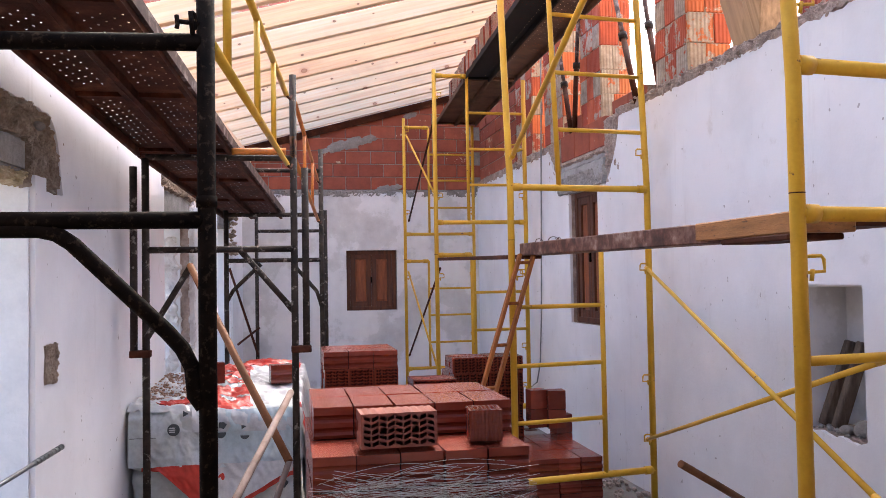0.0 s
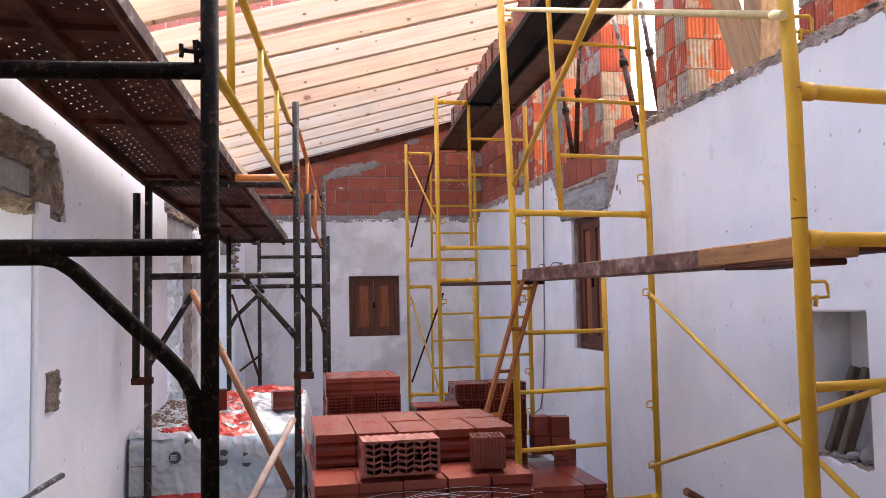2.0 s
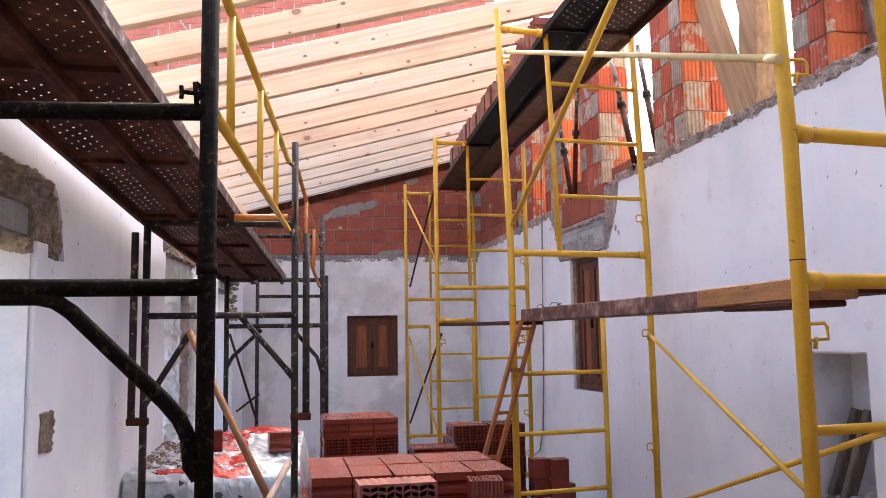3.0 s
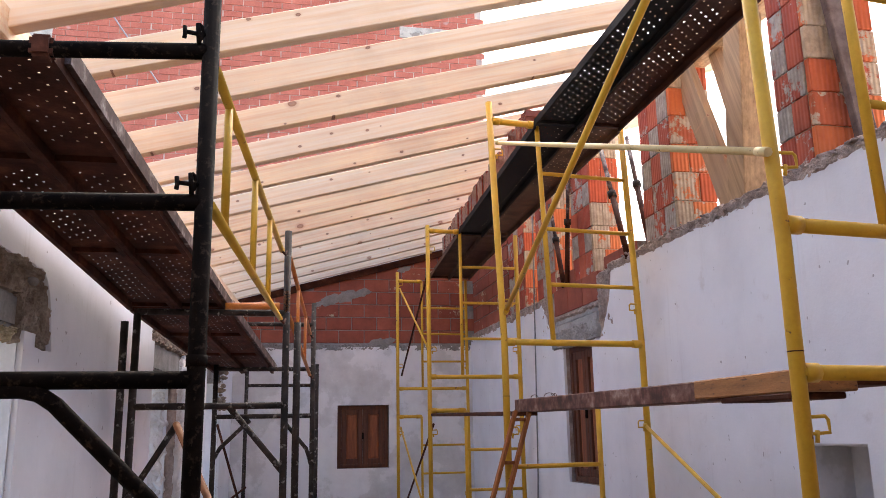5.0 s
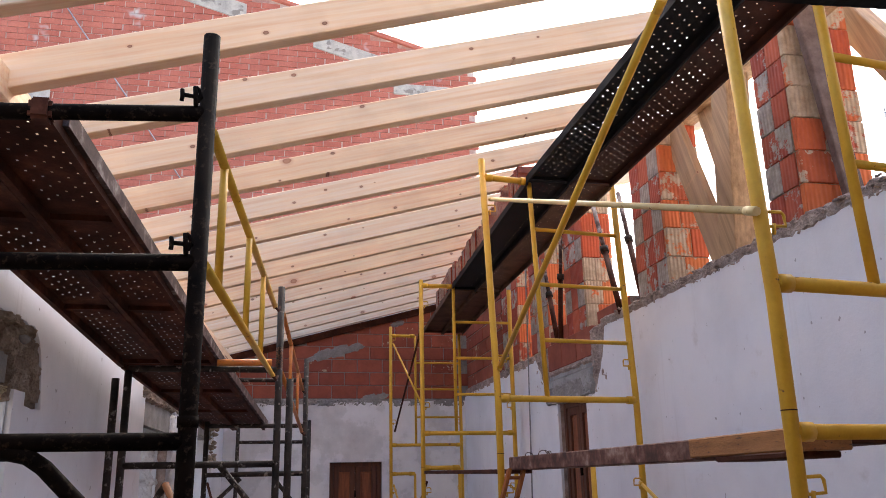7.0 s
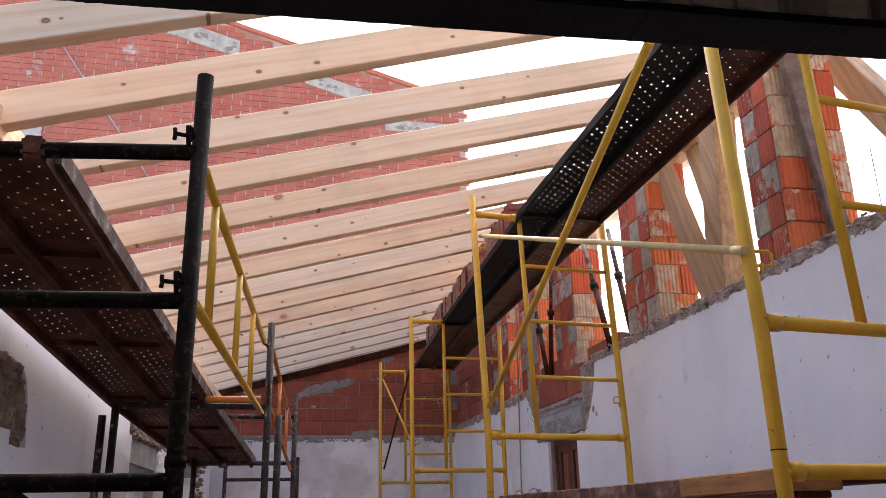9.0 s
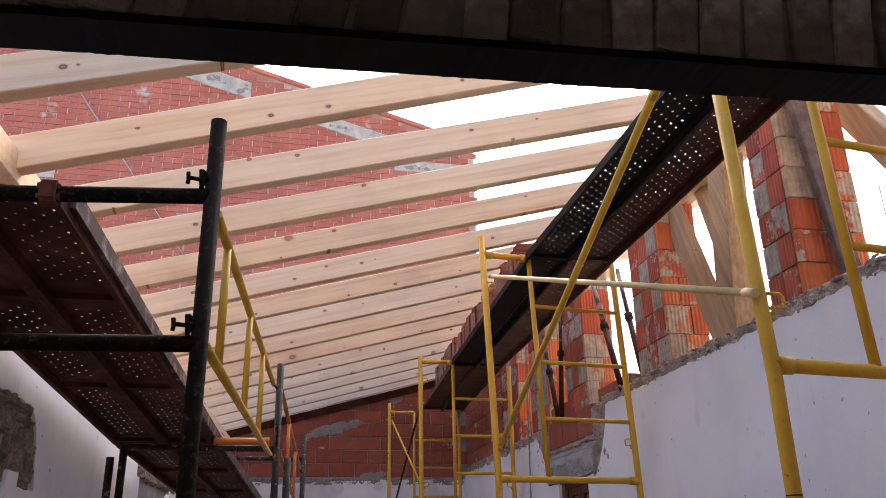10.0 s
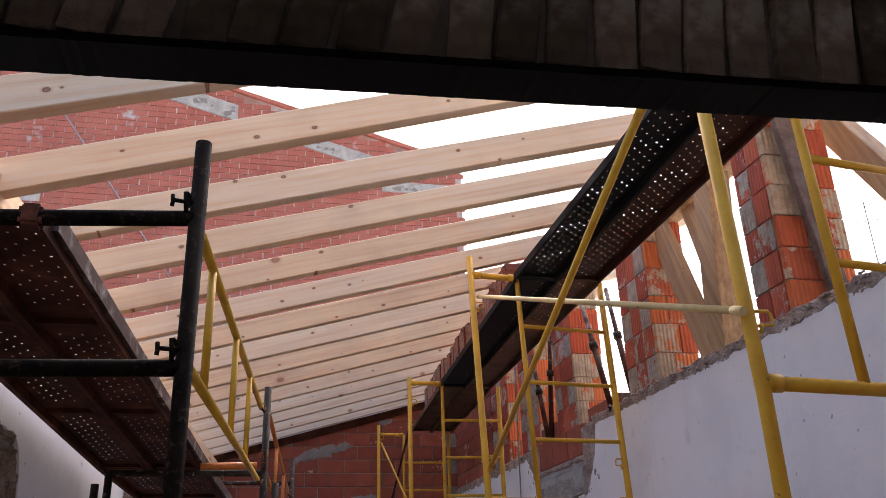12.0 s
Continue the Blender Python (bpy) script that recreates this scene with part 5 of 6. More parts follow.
def shutters(name, P, w, h, label):
    """P(u, v, d): along, up and out of the wall. A frame, two leaves with raised fields, and a bar."""
    th = tagged(new(name), label, "window", kind="structure")
    th.location = P(0, 0, 0)

    def bx(bm, u0, u1, v0, v1, d0, d1):
        hexa(bm, [P(u0, v0, d0), P(u1, v0, d0), P(u1, v0, d1), P(u0, v0, d1), P(u0, v1, d0), P(u1, v1, d0), P(u1, v1, d1), P(u0, v1, d1)])

    bm = B()
    f = 0.05
    for r4 in ((0, f, 0, h), (w - f, w, 0, h), (f, w - f, 0, f), (f, w - f, h - f, h)):
        bx(bm, *r4, -0.08, -0.005)
    soften(bm, 0.004)
    part("window_frame", bm, "shutter", th)
    lw = (w - 2 * f - 0.012) / 2
    for k in range(2):
        u = f + 0.004 + k * (lw + 0.004)
        bm = B()
        s = min(0.065, lw * 0.24)
        for r4 in ((u, u + s, f, h - f), (u + lw - s, u + lw, f, h - f), (u + s, u + lw - s, f, f + s), (u + s, u + lw - s, h - f - s, h - f)):
            bx(bm, *r4, -0.055, -0.018)
        soften(bm, 0.003)
        leaf = part("shutter", bm, "shutter", th)
        bm = B()
        for v0, v1 in ((f + s, h - f - s),):
            bx(bm, u + s, u + lw - s, v0, v1, -0.05, -0.040)
            bx(bm, u + s + 0.02, u + lw - s - 0.02, v0 + 0.02, v1 - 0.02, -0.0398, -0.030)
        soften(bm, 0.003)
        part("panel", bm, "shutter_panel", leaf)
    bm = B()
    bx(bm, w / 2 - 0.012, w / 2 + 0.012, h * 0.46, h * 0.56, -0.018, 0.0)
    part("latch", bm, "black", th)
    return th


shutters("window_1", lambda u, v, d: (0.835 + u, YN + 0.06 - d, 1.192 + v), 0.66, 0.79, "small window with closed dark brown wooden shutters")
shutters("window_2", lambda u, v, d: (XE + 0.05 - d, W1 - 0.005 - u, WS + 0.004 + v), 0.70, 1.185, "window with closed reddish brown wooden shutters and peeling varnish")
bm = B()
box(bm, (0.832, YN + 0.003, 1.168), (1.498, YN + 0.06, 1.190))
soften(bm, 0.004)
structure("window_sill", bm, "patched", "thin plaster window sill", "sill")

# ---- clay blocks ----


def grooved_block(name, w, l, h, grooves=3, d=0.007):
    """Clay block with level grooves in its two long ends; w along x, l along y."""
    prof = []
    hh = h / 2
    gs = h / (grooves + 0.5)
    zs = [-hh + gs * (i + 0.55) for i in range(grooves)]
    for z in zs:
        prof += [(-l / 2, z - 0.015), (-l / 2 + 0.6 * d, z - 0.010), (-l / 2 + d, z - 0.004), (-l / 2 + d, z + 0.004), (-l / 2 + 0.6 * d, z + 0.010), (-l / 2, z + 0.015)]
    side = [(-l / 2 + 0.003, -hh)] + prof + [(-l / 2 + 0.003, hh)]
    poly = side + [(-y, z) for y, z in side[::-1]]
    bm = B()
    ends = []
    for x in (-w / 2, w / 2):
        ends.append([bm.verts.new((x, y, z)) for y, z in poly])
    n = len(poly)
    for i in range(n):
        bm.faces.new((ends[0][i], ends[1][i], ends[1][(i + 1) % n], ends[0][(i + 1) % n]))
    bm.faces.new(ends[0])
    bm.faces.new(ends[1])
    me = mesh_of(name, bm)
    me.materials.append(MAT["block"])
    return me


def holed_block(name, w, l, h, nx, nz, ribs=True):
    """Clay block with rows of slanting cells through its face, which looks along y; ribbed on top."""
    bm = B()
    for y, s in ((-l / 2, 1), (l / 2, -1)):
        xs = [-w / 2 + 0.008 + (w - 0.016) * i / nx for i in range(nx + 1)]
        zs = [-h / 2 + 0.006 + (h - 0.012) * i / nz for i in range(nz + 1)]
        o4 = [bm.verts.new((sx * w / 2, y, sz * h / 2)) for sx, sz in ((-1, -1), (1, -1), (1, 1), (-1, 1))]
        g = [[bm.verts.new((x, y, z)) for z in zs] for x in xs]
        bm.faces.new([o4[0], o4[1]] + [g[i][0] for i in range(nx, -1, -1)])
        bm.faces.new([o4[1], o4[2]] + [g[nx][j] for j in range(nz, -1, -1)])
        bm.faces.new([o4[2], o4[3]] + [g[i][nz] for i in range(nx + 1)])
        bm.faces.new([o4[3], o4[0]] + [g[0][j] for j in range(nz + 1)])
        for i in range(nx):
            for j in range(nz):
                c = [g[i][j], g[i + 1][j], g[i + 1][j + 1], g[i][j + 1]]
                m = sum((v.co for v in c), Vector()) / 4
                big = (i in (nx // 4, nx - 1 - nx // 4)) and j == nz // 2
                kx, kz = (0.92, 1.25) if big else (0.82, 0.68)
                tilt = (0.0 if big else 0.55 * (1 if i % 2 else -1) * (zs[1] - zs[0]) / (xs[1] - xs[0]))
                rim, deep = [], []
                for v in c:
                    dx, dz = (v.co.x - m.x) * kx, (v.co.z - m.z) * kz
                    p = Vector((m.x + dx, y, m.z + dz + tilt * dx))
                    rim.append(bm.verts.new(p))
                    deep.append(bm.verts.new(p + Vector((0, s * 0.10 if l > 0.22 else s * l * 0.42, 0))))
                for k in range(4):
                    n = (k + 1) % 4
                    bm.faces.new((c[k], c[n], rim[n], rim[k]))
                    bm.faces.new((rim[k], rim[n], deep[n], deep[k]))
                bm.faces.new(deep)
    # sides, with ribs on the upper and lower ones
    n = 18 if ribs else 1
    for z, q in ((h / 2, 1), (-h / 2, -1)):
        pts = []
        for i in range(n + 1):
            x = -w / 2 + w * i / n
            pts.append((x, z - (q * 0.004 if (i % 2 and ribs) else 0)))
        rows = [[bm.verts.new((x, y, zz)) for x, zz in pts] for y in (-l / 2 + 0.0004, l / 2 - 0.0004)]
        for i in range(n):
            bm.faces.new((rows[0][i], rows[0][i + 1], rows[1][i + 1], rows[1][i]))
    for x in (-w / 2, w / 2):
        prof = [(-h / 2, 0), (-h * 0.2, 0), (-h * 0.15, 1), (h * 0.15, 1), (h * 0.2, 0), (h / 2, 0)]
        rows = [[bm.verts.new((x - math.copysign(0.006 * d, x), y, z)) for z, d in prof] for y in (-l / 2 + 0.0004, l / 2 - 0.0004)]
        for i in range(5):
            bm.faces.new((rows[0][i], rows[0][i + 1], rows[1][i + 1], rows[1][i]))
    me = mesh_of(name, bm)
    me.materials.append(MAT["block"])
    return me


GB = grooved_block("block", 0.150, 0.29, 0.119, 2, 0.013)
GB2 = grooved_block("block", 0.168, 0.28, 0.119, 2, 0.013)
HB = holed_block("block", 0.168, 0.28, 0.122, 7, 5)
HB2 = holed_block("block", 0.272, 0.15, 0.122, 9, 5)
rnd = random.Random(21)


def jit(a):
    return rnd.uniform(-a, a)


# wrapped pallet in front
pal = thing("block_pallet", (0.48, 3.35, 0), "pallet of dark red grooved clay blocks wrapped in clear film", "brick pallet", "brick pallets")
bm = B()
for i in range(5):
    box(bm, (0.09, 2.90 + 0.2 * i, 0.10), (0.88, 3.01 + 0.2 * i, 0.122))
for i in range(3):
    box(bm, (0.09 + 0.345 * i, 2.90, 0.0), (0.19 + 0.345 * i, 3.81, 0.10))
part("pallet", bm, "oldwood", pal, "rough wooden pallet")
for k in range(8):
    z = 0.122 + 0.1245 * (k + 0.5) - 0.003
    for r_ in range(3):
        if k == 7 and r_ == 0:
            continue
        for i in range(5):
            if k < 6 and r_ == 1 and 0 < i < 4:
                continue
            piece("block", GB, pal, pose(0.168 + 0.156 * i + jit(0.003) + (0.02 if k == 7 else 0), 3.055 + 0.305 * r_ + jit(0.008), z, 0, 0, jit(1.0)))
# loose film strands round the pallet
bm = B()
for i in range(260):
    z = rnd.uniform(0.50, 0.92)
    x0, x1 = rnd.uniform(0.06, 0.3), rnd.uniform(0.55, 0.90)
    pts = []
    sag, tl = rnd.uniform(-0.05, 0.07), rnd.uniform(-0.07, 0.07)
    for j in range(9):
        f = j / 8
        pts.append((x0 + (x1 - x0) * f, 2.893 - 0.012 * rnd.random(), z + tl * (f - 0.5) - sag * math.sin(math.pi * f)))
    tube(bm, pts, rnd.uniform(0.0003, 0.0006), 4, False)
tagged(part("stretch_film", bm, "film", pal, "torn strands of clear stretch film"), kind="stuff")
bm = B()
nx, nz = 40, 24
g = [[bm.verts.new((0.078 + 0.81 * i / nx, 2.889 + 0.006 * wob(i * 0.3, j * 1.1, 0, 1) + 0.004 * wob(i * 0.1, j * 2.7, 5, 1), 0.14 + (0.74 + 0.03 * wob(i * 0.4, 0, 2, 1)) * j / nz)) for j in range(nz + 1)] for i in range(nx + 1)]
for i in range(nx):
    for j in range(nz):
        bm.faces.new((g[i][j], g[i + 1][j], g[i + 1][j + 1], g[i][j + 1])).smooth = True
part("film_sheet", bm, "clear_film", pal, "clear creased stretch film")


def loose(mesh, place, label):
    o = new("clay_block", mesh)
    o.matrix_basis = place
    return tagged(o, label, "brick", "loose clay blocks")


pale = HB2.copy()
pale.materials[0] = MAT["pale_block"]
loose(pale, pose(0.398, 3.0, 1.006 + 0.061, 0, 0, 1.0), "single clay block with patterned cells lying on the pallet")
loose(HB, Matrix.LocRotScale((0.73, 3.03, 1.003 + 0.056), Euler((radians(90), 0, radians(-6))), (0.72, 0.40, 1.0)), "small clay block standing with its cells facing up")

# stacks further back
st = thing("block_stack", (0.53, 5.95, 0), "tall stack of dark red clay blocks with open cells", "brick stack", "brick stacks")
for k in range(9):
    z = 0.1225 * (k + 0.5)
    for i in range(3):
        for r_ in range(2):
            piece("block", GB2 if k == 8 else HB, st, pose(0.36 + 0.171 * i + jit(0.003), 5.94 + 0.29 * r_ + jit(0.006), z, 0, 0, jit(1)))
st = thing("block_stack", (1.57, 6.45, 0), "stack of ribbed clay blocks with cells beside the scaffold", "brick stack", "brick stacks")
for k in range(8):
    for i in range(2):
        for r_ in range(3):
            if k == 7 and r_ == 2:
                continue
            piece("block", HB2, st, pose(1.42 + 0.285 * i + jit(0.004), 6.38 + 0.158 * r_ + jit(0.004), 0.1225 * (k + 0.5), 0, 0, jit(1.2)))
st = thing("block_stack", (1.09, 6.1, 0), "lower stack of clay blocks with grooved ends", "brick stack", "brick stacks")
for k in range(7):
    for i in range(2):
        piece("block", GB if k < 6 else HB, st, pose(1.01 + 0.158 * i + jit(0.003), 6.15 + jit(0.004), 0.1225 * (k + 0.5), 0, 0, jit(1)))
st = thing("block_stack", (1.78, 5.7, 0), "low wide stack of grooved clay blocks by the wall", "brick stack", "brick stacks")
for k in range(3):
    for i in range(4):
        for r_ in range(3):
            piece("block", GB, st, pose(1.60 + 0.156 * i + jit(0.005), 5.62 + 0.30 * r_ + jit(0.008) - 0.04, 0.120 * (k + 0.5), 0, 0, jit(1.5)))
for x, y, z, rz in ((1.93, 6.25, 0.36, 3), (2.06, 6.18, 0.36, -5), (2.16, 6.35, 0.0, 8)):
    for k in range(2 if z else 3):
        loose(GB, Matrix.LocRotScale((x, y, z + 0.145 + 0.0 + k * 0.292 * 0.5), Euler((radians(90), 0, radians(rz))), (0.9, 0.5, 1)), "clay block standing on end by the wall")

# blocks lined up on the east deck
y = 5.62
while y < 9.6:
    w = 0.118
    hgt = rnd.choice((1.0, 1.0, 1.0, 0.8))
    zt = 3.75 - 0.0088 * (y - 5.3) - (0.0 if y < 8.53 else 0.043 * (y - 8.53))
    xx = 1.89 + 0.042 * (y - 5.6)
    if rnd.random() > 0.10:
        o = new("clay_block", GB)
        o.matrix_basis = Matrix.LocRotScale((xx + jit(0.01), y, zt + 0.098 * hgt), Euler((0, 0, radians(jit(2)))), (1.5, 0.40, 1.65 * hgt))
        tagged(o, "dark red clay block stacked on the scaffold deck", "brick", "blocks on the deck")
    y += w * rnd.choice((1.0, 1.0, 1.0, 1.4))

# ---- wrapped pallet beside the black scaffold ----
wrap = thing("wrapped_pallet", (-0.43, 6.0, 0), "pallet of bagged material under torn white and red plastic", "pallet")


def lump(x0, x1, y0, y1, z0, z1, amp, seed, mat, name, label="", n=26, r=0.10):
    """A soft packed bale: a rounded box with creased sides."""
    bm = B()
    bmesh.ops.create_cube(bm, size=2.0)
    bmesh.ops.subdivide_edges(bm, edges=list(bm.edges), cuts=n, use_grid_fill=True)
    c = Vector(((x0 + x1) / 2, (y0 + y1) / 2, (z0 + z1) / 2))
    e = Vector(((x1 - x0) / 2, (y1 - y0) / 2, (z1 - z0) / 2))
    for v in bm.verts:
        p = Vector([v.co[i] * e[i] for i in range(3)])
        core = Vector([max(-(e[i] - r), min(e[i] - r, p[i])) for i in range(3)])
        d = p - core
        if d.length > 1e-6:
            p = core + d.normalized() * r
        q = p + c
        k = amp * (wob(q.x, q.y + seed, q.z, 5) + 0.8 * abs(wob(q.x + seed, q.y, q.z * 0.7, 13)) + 0.5 * wob(q.x, q.y, q.z + seed, 34))
        nrm = (p - core).normalized() if (p - core).length > 1e-6 else p.normalized()
        v.co = q + nrm * k
        v.co.x = max(v.co.x, xw(v.co.y) + 0.012)
    for f in bm.faces:
        f.smooth = True
    return part(name, bm, mat, wrap, label)


bm = B()
for i in range(5):
    box(bm, (-0.90, 5.46 + 0.27 * i, 0.09), (0.05, 5.58 + 0.27 * i, 0.115))
for i in range(3):
    box(bm, (-0.90 + 0.425 * i, 5.46, 0), (-0.80 + 0.425 * i, 6.66, 0.09))
part("pallet", bm, "oldwood", wrap)
lower = lump(-0.925, 0.10, 5.43, 6.66, 0.115, 0.47, 0.012, 3, "grey_wrap", "lower_bale", "grey printed plastic bale", 30, 0.07)
upper = lump(-0.94, 0.12, 5.40, 6.68, 0.44, 0.79, 0.010, 9, "grey_wrap", "upper_bale", "grey printed plastic bale", 34, 0.05)


def bale_top(x, y):
    f = max(0.0, min(1.0, (y - 5.45) / 1.15))
    z = 0.825 - 0.09 * max(0.0, min(1.0, (x + 0.5) / 0.5)) * (1 - f) + 0.125 * f
    if x < -0.6:
        z -= 0.05 * f
    if y < 5.45:
        z -= (5.45 - y) * 0.8
    edge = 0.10 + 0.06 * f
    if x > edge:
        z -= (x - edge) * 4.0
    return z


def crease(a, b, seed):
    """Folds of thin plastic: broad swells with sharp small ridges."""
    k = 0.8 * wob(a, b, seed, 4)
    for f, w in ((5, 0.9), (11, 0.7), (24, 0.25), (48, 0.06)):
        k += w * (0.5 - abs(wob(a + 0.35 * b, b, seed + f, f)) * 2.0)
    return k


def sheet(x0, x1, y0, y1, lift, mat, name, label, seed, nx=44, ny=44, amp=0.012):
    bm = B()
    g = []
    for i in range(nx + 1):
        row = []
        for j in range(ny + 1):
            u, v = i / nx, j / ny
            x = x0 + (x1 - x0) * u + 0.05 * wob(v * 3, seed, 1) * (1 - abs(2 * u - 1) * 0.3)
            y = y0 + (y1 - y0) * v + 0.05 * wob(u * 3, seed, 2)
            x = max(x, xw(y) + 0.012)
            row.append(bm.verts.new((x, y, bale_top(x, y) + lift + amp * crease(x, y, 2.0))))
        g.append(row)
    for i in range(nx):
        for j in range(ny):
            bm.faces.new((g[i][j], g[i + 1][j], g[i + 1][j + 1], g[i][j + 1])).smooth = True
    return part(name, bm, mat, wrap, label)


def drape(x0, x1, top, low, y, mat, name, label, seed, amp=0.007, nx=50, nz=24, owner=None):
    """Plastic hanging down the front, from height top(x) to low(x)."""
    bm = B()
    g = []
    for i in range(nx + 1):
        x = x0 + (x1 - x0) * i / nx
        t, b = top(x), low(x)
        row = []
        for j in range(nz + 1):
            z = b + (t - b) * j / nz
            k = max(0.0, (z - 0.72) / 0.1)
            row.append(bm.verts.new((x, y + 0.06 * k * k - amp * crease(x * 1.2, z * 0.8, seed) - 0.012 * max(0.0, (0.5 - j / nz)) * max(0, wob(x, seed, 3, 7)), z)))
        g.append(row)
    for i in range(nx):
        for j in range(nz):
            bm.faces.new((g[i][j], g[i + 1][j], g[i + 1][j + 1], g[i][j + 1])).smooth = True
    return part(name, bm, mat, owner or wrap, label)


WS, RS = "crumpled white plastic sheet", "torn red printed plastic"
sheet(-0.945, 0.20, 5.41, 6.72, 0.0, "white_wrap", "white_sheet", WS, 2.0, 110, 130, 0.030)
for x0, x1, y0, y1, a in ((-0.78, -0.46, 5.47, 5.60, 5), (-0.44, -0.20, 5.40, 5.98, 7), (-0.21, -0.04, 5.43, 5.53, 9), (-0.47, -0.24, 6.08, 6.50, 11), (-0.55, 0.13, 6.50, 6.74, 13), (0.07, 0.17, 5.50, 5.70, 15)):
    sheet(x0, x1, y0, y1, 0.006, "red_wrap", "red_sheet", RS, a, 44, 44, 0.031)
for x0, x1, y0, y1, a in ((-0.40, -0.31, 5.60, 5.64, 21), (-0.30, -0.22, 5.70, 5.73, 23), (-0.42, -0.30, 6.20, 6.225, 25), (-0.40, -0.26, 6.32, 6.34, 27)):
    sheet(x0, x1, y0, y1, 0.011, "white_wrap", "white_strip", "white stripe on the red plastic", a, 20, 6, 0.031)
# front: bale, white folds and red wedges
drape(-0.935, -0.46, lambda x: 0.815, lambda x: 0.475 + 0.012 * wob(x, 2, 2, 6), 5.378, "grey_wrap", "front_film", "grey translucent plastic film", 31, 0.020, 70, 44)
drape(-0.48, 0.07, lambda x: 0.80, lambda x: 0.45, 5.380, "blue_wrap", "front_film", "blue-grey translucent plastic film", 33, 0.018, 70, 44)
drape(-0.56, 0.065, lambda x: 0.83 - 0.09 * max(0.0, min(1.0, (x + 0.5) / 0.5)), lambda x: 0.675 - 0.03 * (x + 0.5) + 0.012 * wob(x, 5, 5, 5), 5.368, "white_wrap", "white_fold", "white plastic folded over the front", 35, 0.016, 70, 30)
drape(-0.44, 0.05, lambda x: 0.475, lambda x: 0.20 + 0.21 * max(0.0, min(1.0, (x + 0.36) / 0.4)) + 0.008 * wob(x, 8, 5, 8), 5.365, "white_wrap", "white_flap", "white plastic flap hanging on the front", 37, 0.014, 50, 24)
drape(-0.44, 0.06, lambda x: 0.42, lambda x: 0.165 + 0.21 * max(0.0, min(1.0, (x + 0.36) / 0.4)), 5.380, "red_wrap", "red_flap", "red plastic under the white flap", 39, 0.014, 50, 14)
drape(-0.78, -0.38, lambda x: 0.475, lambda x: 0.455 - 0.24 * max(0.0, min(1.0, (x + 0.76) / 0.24)), 5.376, "red_wrap", "red_flap", "red plastic wedge hanging on the front", 41, 0.018, 40, 20)
drape(-0.86, -0.44, lambda x: 0.490, lambda x: 0.442 + 0.01 * wob(x, 3, 9, 9), 5.390, "red_wrap", "red_flap", "strip of red plastic between the bales", 43, 0.006, 40, 8)
drape(-0.632, -0.618, lambda x: 0.73, lambda x: 0.47, 5.366, "white_wrap", "tape_strip", "pale strip of adhesive tape", 31, 0.020, 3, 24)
drape(-0.925, -0.77, lambda x: 0.655, lambda x: 0.650, 5.366, "steel", "crease_line", "", 31, 0.020, 16, 2)


# white sheet hanging down the east side of the pallet
bm = B()
g = []
for i in range(45):
    f = i / 44
    yy = 5.40 + 1.30 * f
    zt = bale_top(0.10, yy) - 0.01
    row = []
    for j in range(31):
        h = j / 30
        zz = 0.16 + (zt - 0.16) * h
        row.append(bm.verts.new((0.135 + 0.05 * f * h - 0.03 * h * h + 0.012 * crease(yy, zz * 0.5, 5.0), yy, zz)))
    g.append(row)
for i in range(44):
    for j in range(30):
        bm.faces.new((g[i][j], g[i + 1][j], g[i + 1][j + 1], g[i][j + 1])).smooth = True
part("side_sheet", bm, "white_wrap", wrap, WS)


def printed(bm, x, z, y, r_, cut=1.0, sides=24):
    vs = []
    for i in range(sides):
        a = 2 * math.pi * i / sides
        vs.append(bm.verts.new((x + r_ * math.cos(a), y, z + max(-r_, min(r_ * (2 * cut - 1), r_ * math.sin(a))))))
    bm.faces.new(vs)
    ret = bmesh.ops.extrude_face_region(bm, geom=list(bm.faces)[-1:])
    for v in ret["geom"]:
        if isinstance(v, bmesh.types.BMVert):
            v.co.y += 0.012


for x, z, r_, cut, n in ((-0.665, 0.698, 0.037, 1.0, 24), (-0.385, 0.665, 0.032, 0.55, 24), (-0.24, 0.648, 0.028, 0.4, 24), (-0.60, 0.79, 0.022, 1.0, 3), (-0.375, 0.715, 0.027, 0.8, 5), (-0.25, 0.70, 0.02, 0.7, 3)):
    bm = B()
    printed(bm, x, z, 5.345 + (0.05 * ((z - 0.72) / 0.1) ** 2 if z > 0.72 else 0), r_, cut, n)
    part("printed_mark", bm, "ink", upper, "dark round print")
for dz in (-0.012, 0.0, 0.012):
    bm = B()
    box(bm, (-0.690, 5.342, 0.698 + dz - 0.003), (-0.655, 5.347, 0.698 + dz + 0.003))
    part("printed_bar", bm, "white_wrap", upper, "pale bar in the print")
for x, z, r_, cut, n in ((-0.145, 0.325, 0.035, 0.9, 24), (-0.01, 0.325, 0.035, 0.8, 5), (-0.83, 0.27, 0.03, 0.8, 5)):
    bm = B()
    printed(bm, x, z, 5.404, r_, cut, n)
    part("printed_mark", bm, "ink", lower, "dark round print")
bm = B()
stones(bm, lambda u, z, d: (max(u, xw(z) + 0.02), z, bale_top(u, z) + 0.012 + d), -0.90, -0.52, 5.62, 6.60, 560, 0.012, rnd, 0.012)
tagged(part("rubble", bm, "block_rubble", wrap, "brick rubble heaped on the plastic"), kind="stuff")
loose(GB, Matrix.LocRotScale((-0.003, 6.1, 0.868 + 0.068), Euler((0, 0, radians(8))), (1.22, 0.4, 1.1)), "small clay block lying on the plastic")
loose(GB, Matrix.LocRotScale((-0.465, 6.0, 0.868 + 0.100), Euler((radians(90), 0, radians(12))), (0.78, 0.5, 0.68)), "clay block standing upright on the plastic")

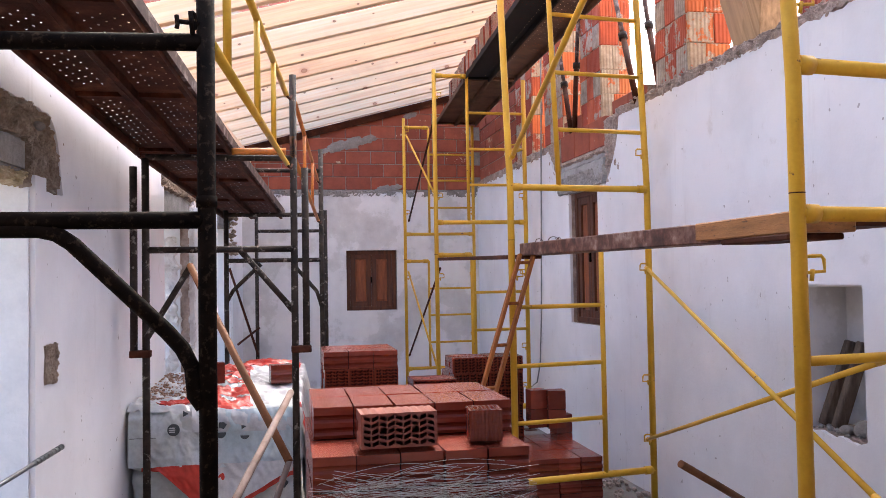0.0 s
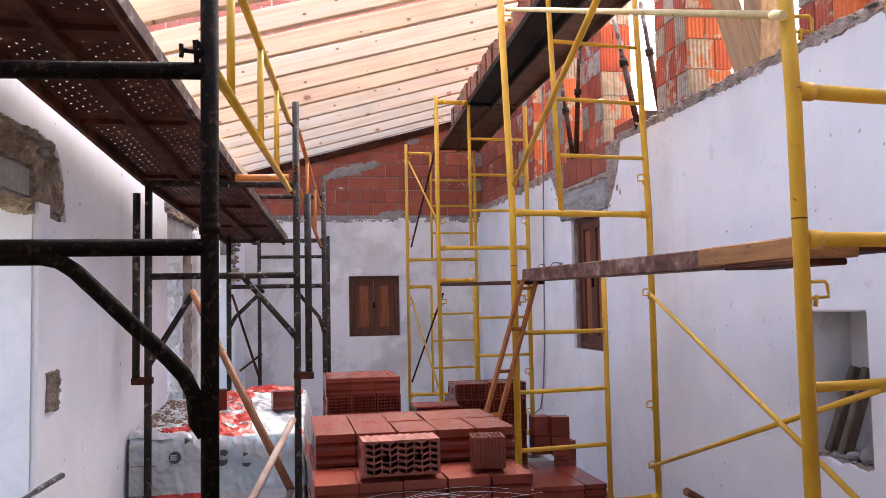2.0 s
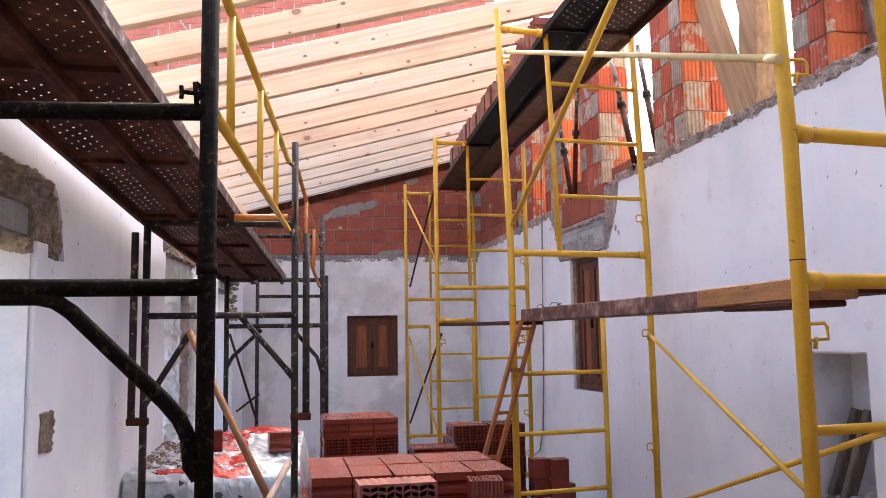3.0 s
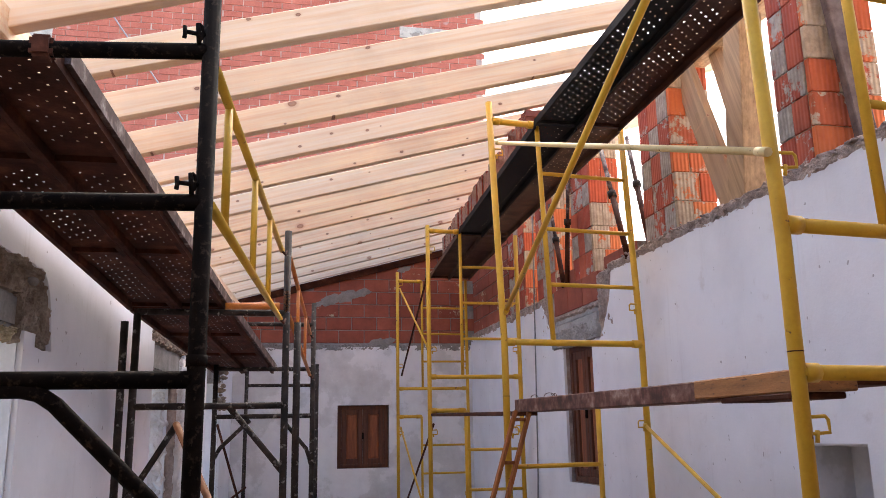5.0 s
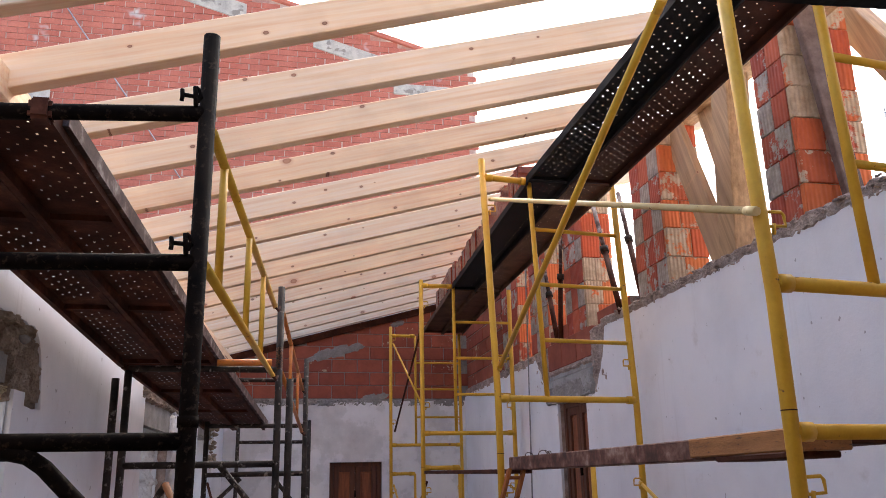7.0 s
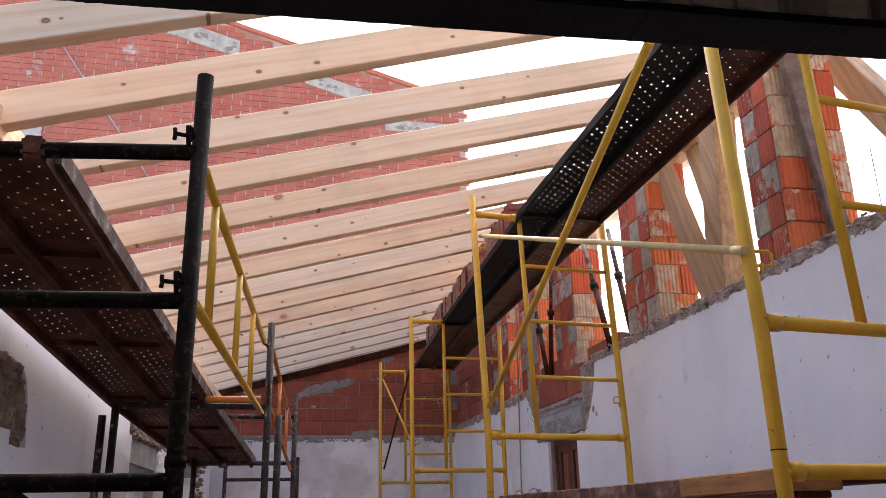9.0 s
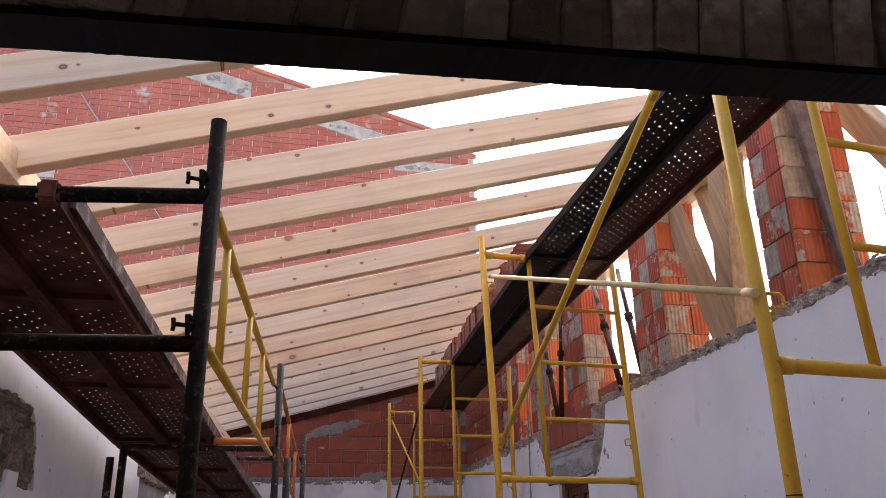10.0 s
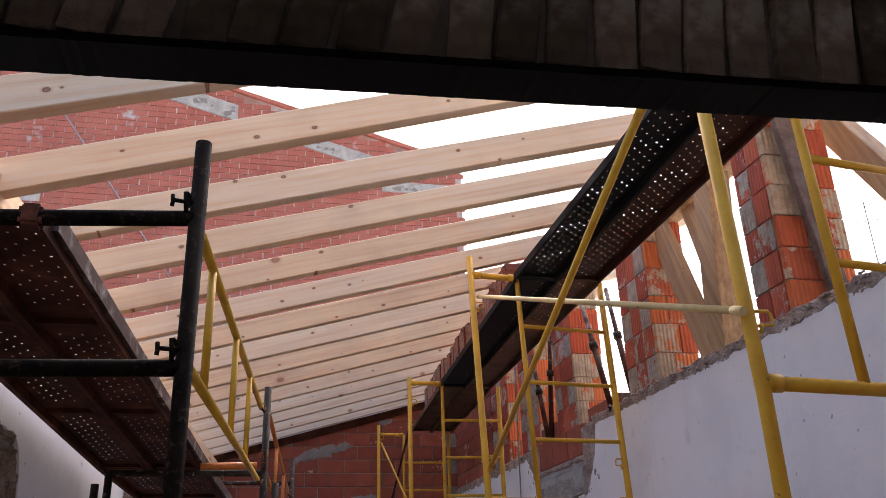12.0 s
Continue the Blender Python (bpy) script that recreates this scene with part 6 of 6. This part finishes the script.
# ---- small things ----
lad = thing("wooden_ladder", (1.3, 5.2, 0), "narrow reddish wooden ladder leaning on the scaffold", "ladder")
d = Vector((0.285, 0.12, 0.80))
for base in (Vector((1.228, 5.12, 0.90)), Vector((1.328, 5.14, 0.90))):
    bm = B()
    beam(bm, base - d * 1.12, base + d * 1.06, 0.022, 0.05, (0, 1, 0))
    soften(bm, 0.003)
    part("stile", bm, "ladder_wood", lad)
for k in range(-3, 4):
    p = Vector((1.228, 5.12, 0.90)) + d * (0.33 * k)
    bm = B()
    tube(bm, [p, p + Vector((0.10, 0.02, 0))], 0.011, 8)
    part("rung", bm, "ladder_wood", lad)

th = thing("hanging_cable", (2.6, 8.1, 0.5), "thin grey cable hanging down the white wall", "cable")
bm = B()
tube(bm, [(2.59, 8.0, 3.9), (2.595, 8.03, 3.37), (2.60, 8.12, 2.2), (2.605, 8.2, 1.2), (2.60, 8.26, 0.7), (2.595, 8.36, 0.50), (2.59, 8.6, 0.41), (2.58, 8.85, 0.42)], 0.007, 6)
part("cable", bm, "steel", th)

bm = B()
tube(bm, [(2.10, 4.20, 0.575), (2.42, 4.34, 0.39), (2.59, 4.42, 0.29)], 0.022, 10)
tagged(part("wooden_pole", bm, "prop_wood"), "worn wooden pole leaning low against the wall", "pole")
bm = B()
tube(bm, [(-1.07, 2.9, 0.86), (-0.882, 3.6, 0.946)], 0.009, 8)
for i in range(8):
    p = Vector((-0.93, 3.42, 0.924)).lerp(Vector((-0.882, 3.6, 0.946)), i / 7)
    tube(bm, [p, p + Vector((0.001, 0.008, 0.001))], 0.0125, 8)
tagged(part("threaded_rod", bm, "steel"), "grey steel rod with a threaded end", "rod")

# things in the niche
for x, y0, y1, w in ((2.86, 3.87, 3.80, 0.055), (2.85, 3.76, 3.69, 0.065)):
    bm = B()
    beam(bm, (2.74, y0, NS + 0.01), (x, y1, NS + 0.44), w, 0.045, (0, 1, 0))
    soften(bm, 0.006)
    tagged(part("wooden_offcut", bm, "grey_wood"), "short grey wooden offcut leaning in the niche", "board", "offcuts")
for x, y, r_ in ((2.74, 3.56, 0.055), (2.72, 3.47, 0.036), (2.70, 3.64, 0.032)):
    bm = B()
    v = bmesh.ops.create_icosphere(bm, subdivisions=3, radius=r_)["verts"]
    for w in v:
        w.co = Vector((w.co.x, w.co.y * 1.2, w.co.z * 0.75)) * (1 + 0.25 * wob(w.co.x + y, w.co.y, w.co.z, 14)) + Vector((x, y, NS + r_ * 0.72))
    for f in bm.faces:
        f.smooth = True
    tagged(part("mortar_lump", bm, "mortar"), "grey lump of old mortar lying in the niche", "rubble", "niche rubble")
bm = B()
stones(bm, lambda u, z, d: (XE + 0.13 + d * 5, u, z), N0 + 0.04, N1 - 0.04, NS + 0.005, NS + 0.015, 50, 0.016, rnd, 0.02)
tagged(part("niche_debris", bm, "mortar"), "fine mortar debris on the niche sill", "rubble", kind="stuff")
bm = B()
stones(bm, lambda u, z, d: (2.45 + d * 5, u, z), 4.6, 7.5, 0.01, 0.04, 120, 0.028, rnd, 0.03)
tagged(part("floor_rubble", bm, "rubble"), "loose rubble along the foot of the wall", "rubble", kind="stuff")

# tie wires on the planks
for c, rad, turn in (((1.675, 5.28, 1.830), 0.026, 0.3), ((1.70, 5.06, 1.829), 0.030, -0.5), ((1.69, 4.92, 1.826), 0.020, 0.8)):
    bm = B()
    pts = []
    for i in range(19):
        a_ = 2.0 * math.pi * i / 16
        pts.append((c[0] + rad * math.cos(a_) * math.cos(turn), c[1] + rad * math.cos(a_) * math.sin(turn) + 0.002 * i, c[2] + rad * 0.75 * math.sin(a_)))
    tube(bm, pts, 0.0022, 6)
    tagged(part("wire_loop", bm, "rust"), "loop of rusty tie wire on the steel plank", "wire", "tie wires")
bm = B()
tube(bm, [(1.690, 2.84, 1.725), (1.688, 2.84, 1.804), (1.79, 2.84, 1.806), (1.876, 2.84, 1.803), (1.878, 2.84, 1.728), (1.78, 2.84, 1.726), (1.690, 2.84, 1.725)], 0.0022, 6)
tagged(part("tie_wire", bm, "rust"), "thin dark wire tied round the orange plank", "wire", "tie wires")
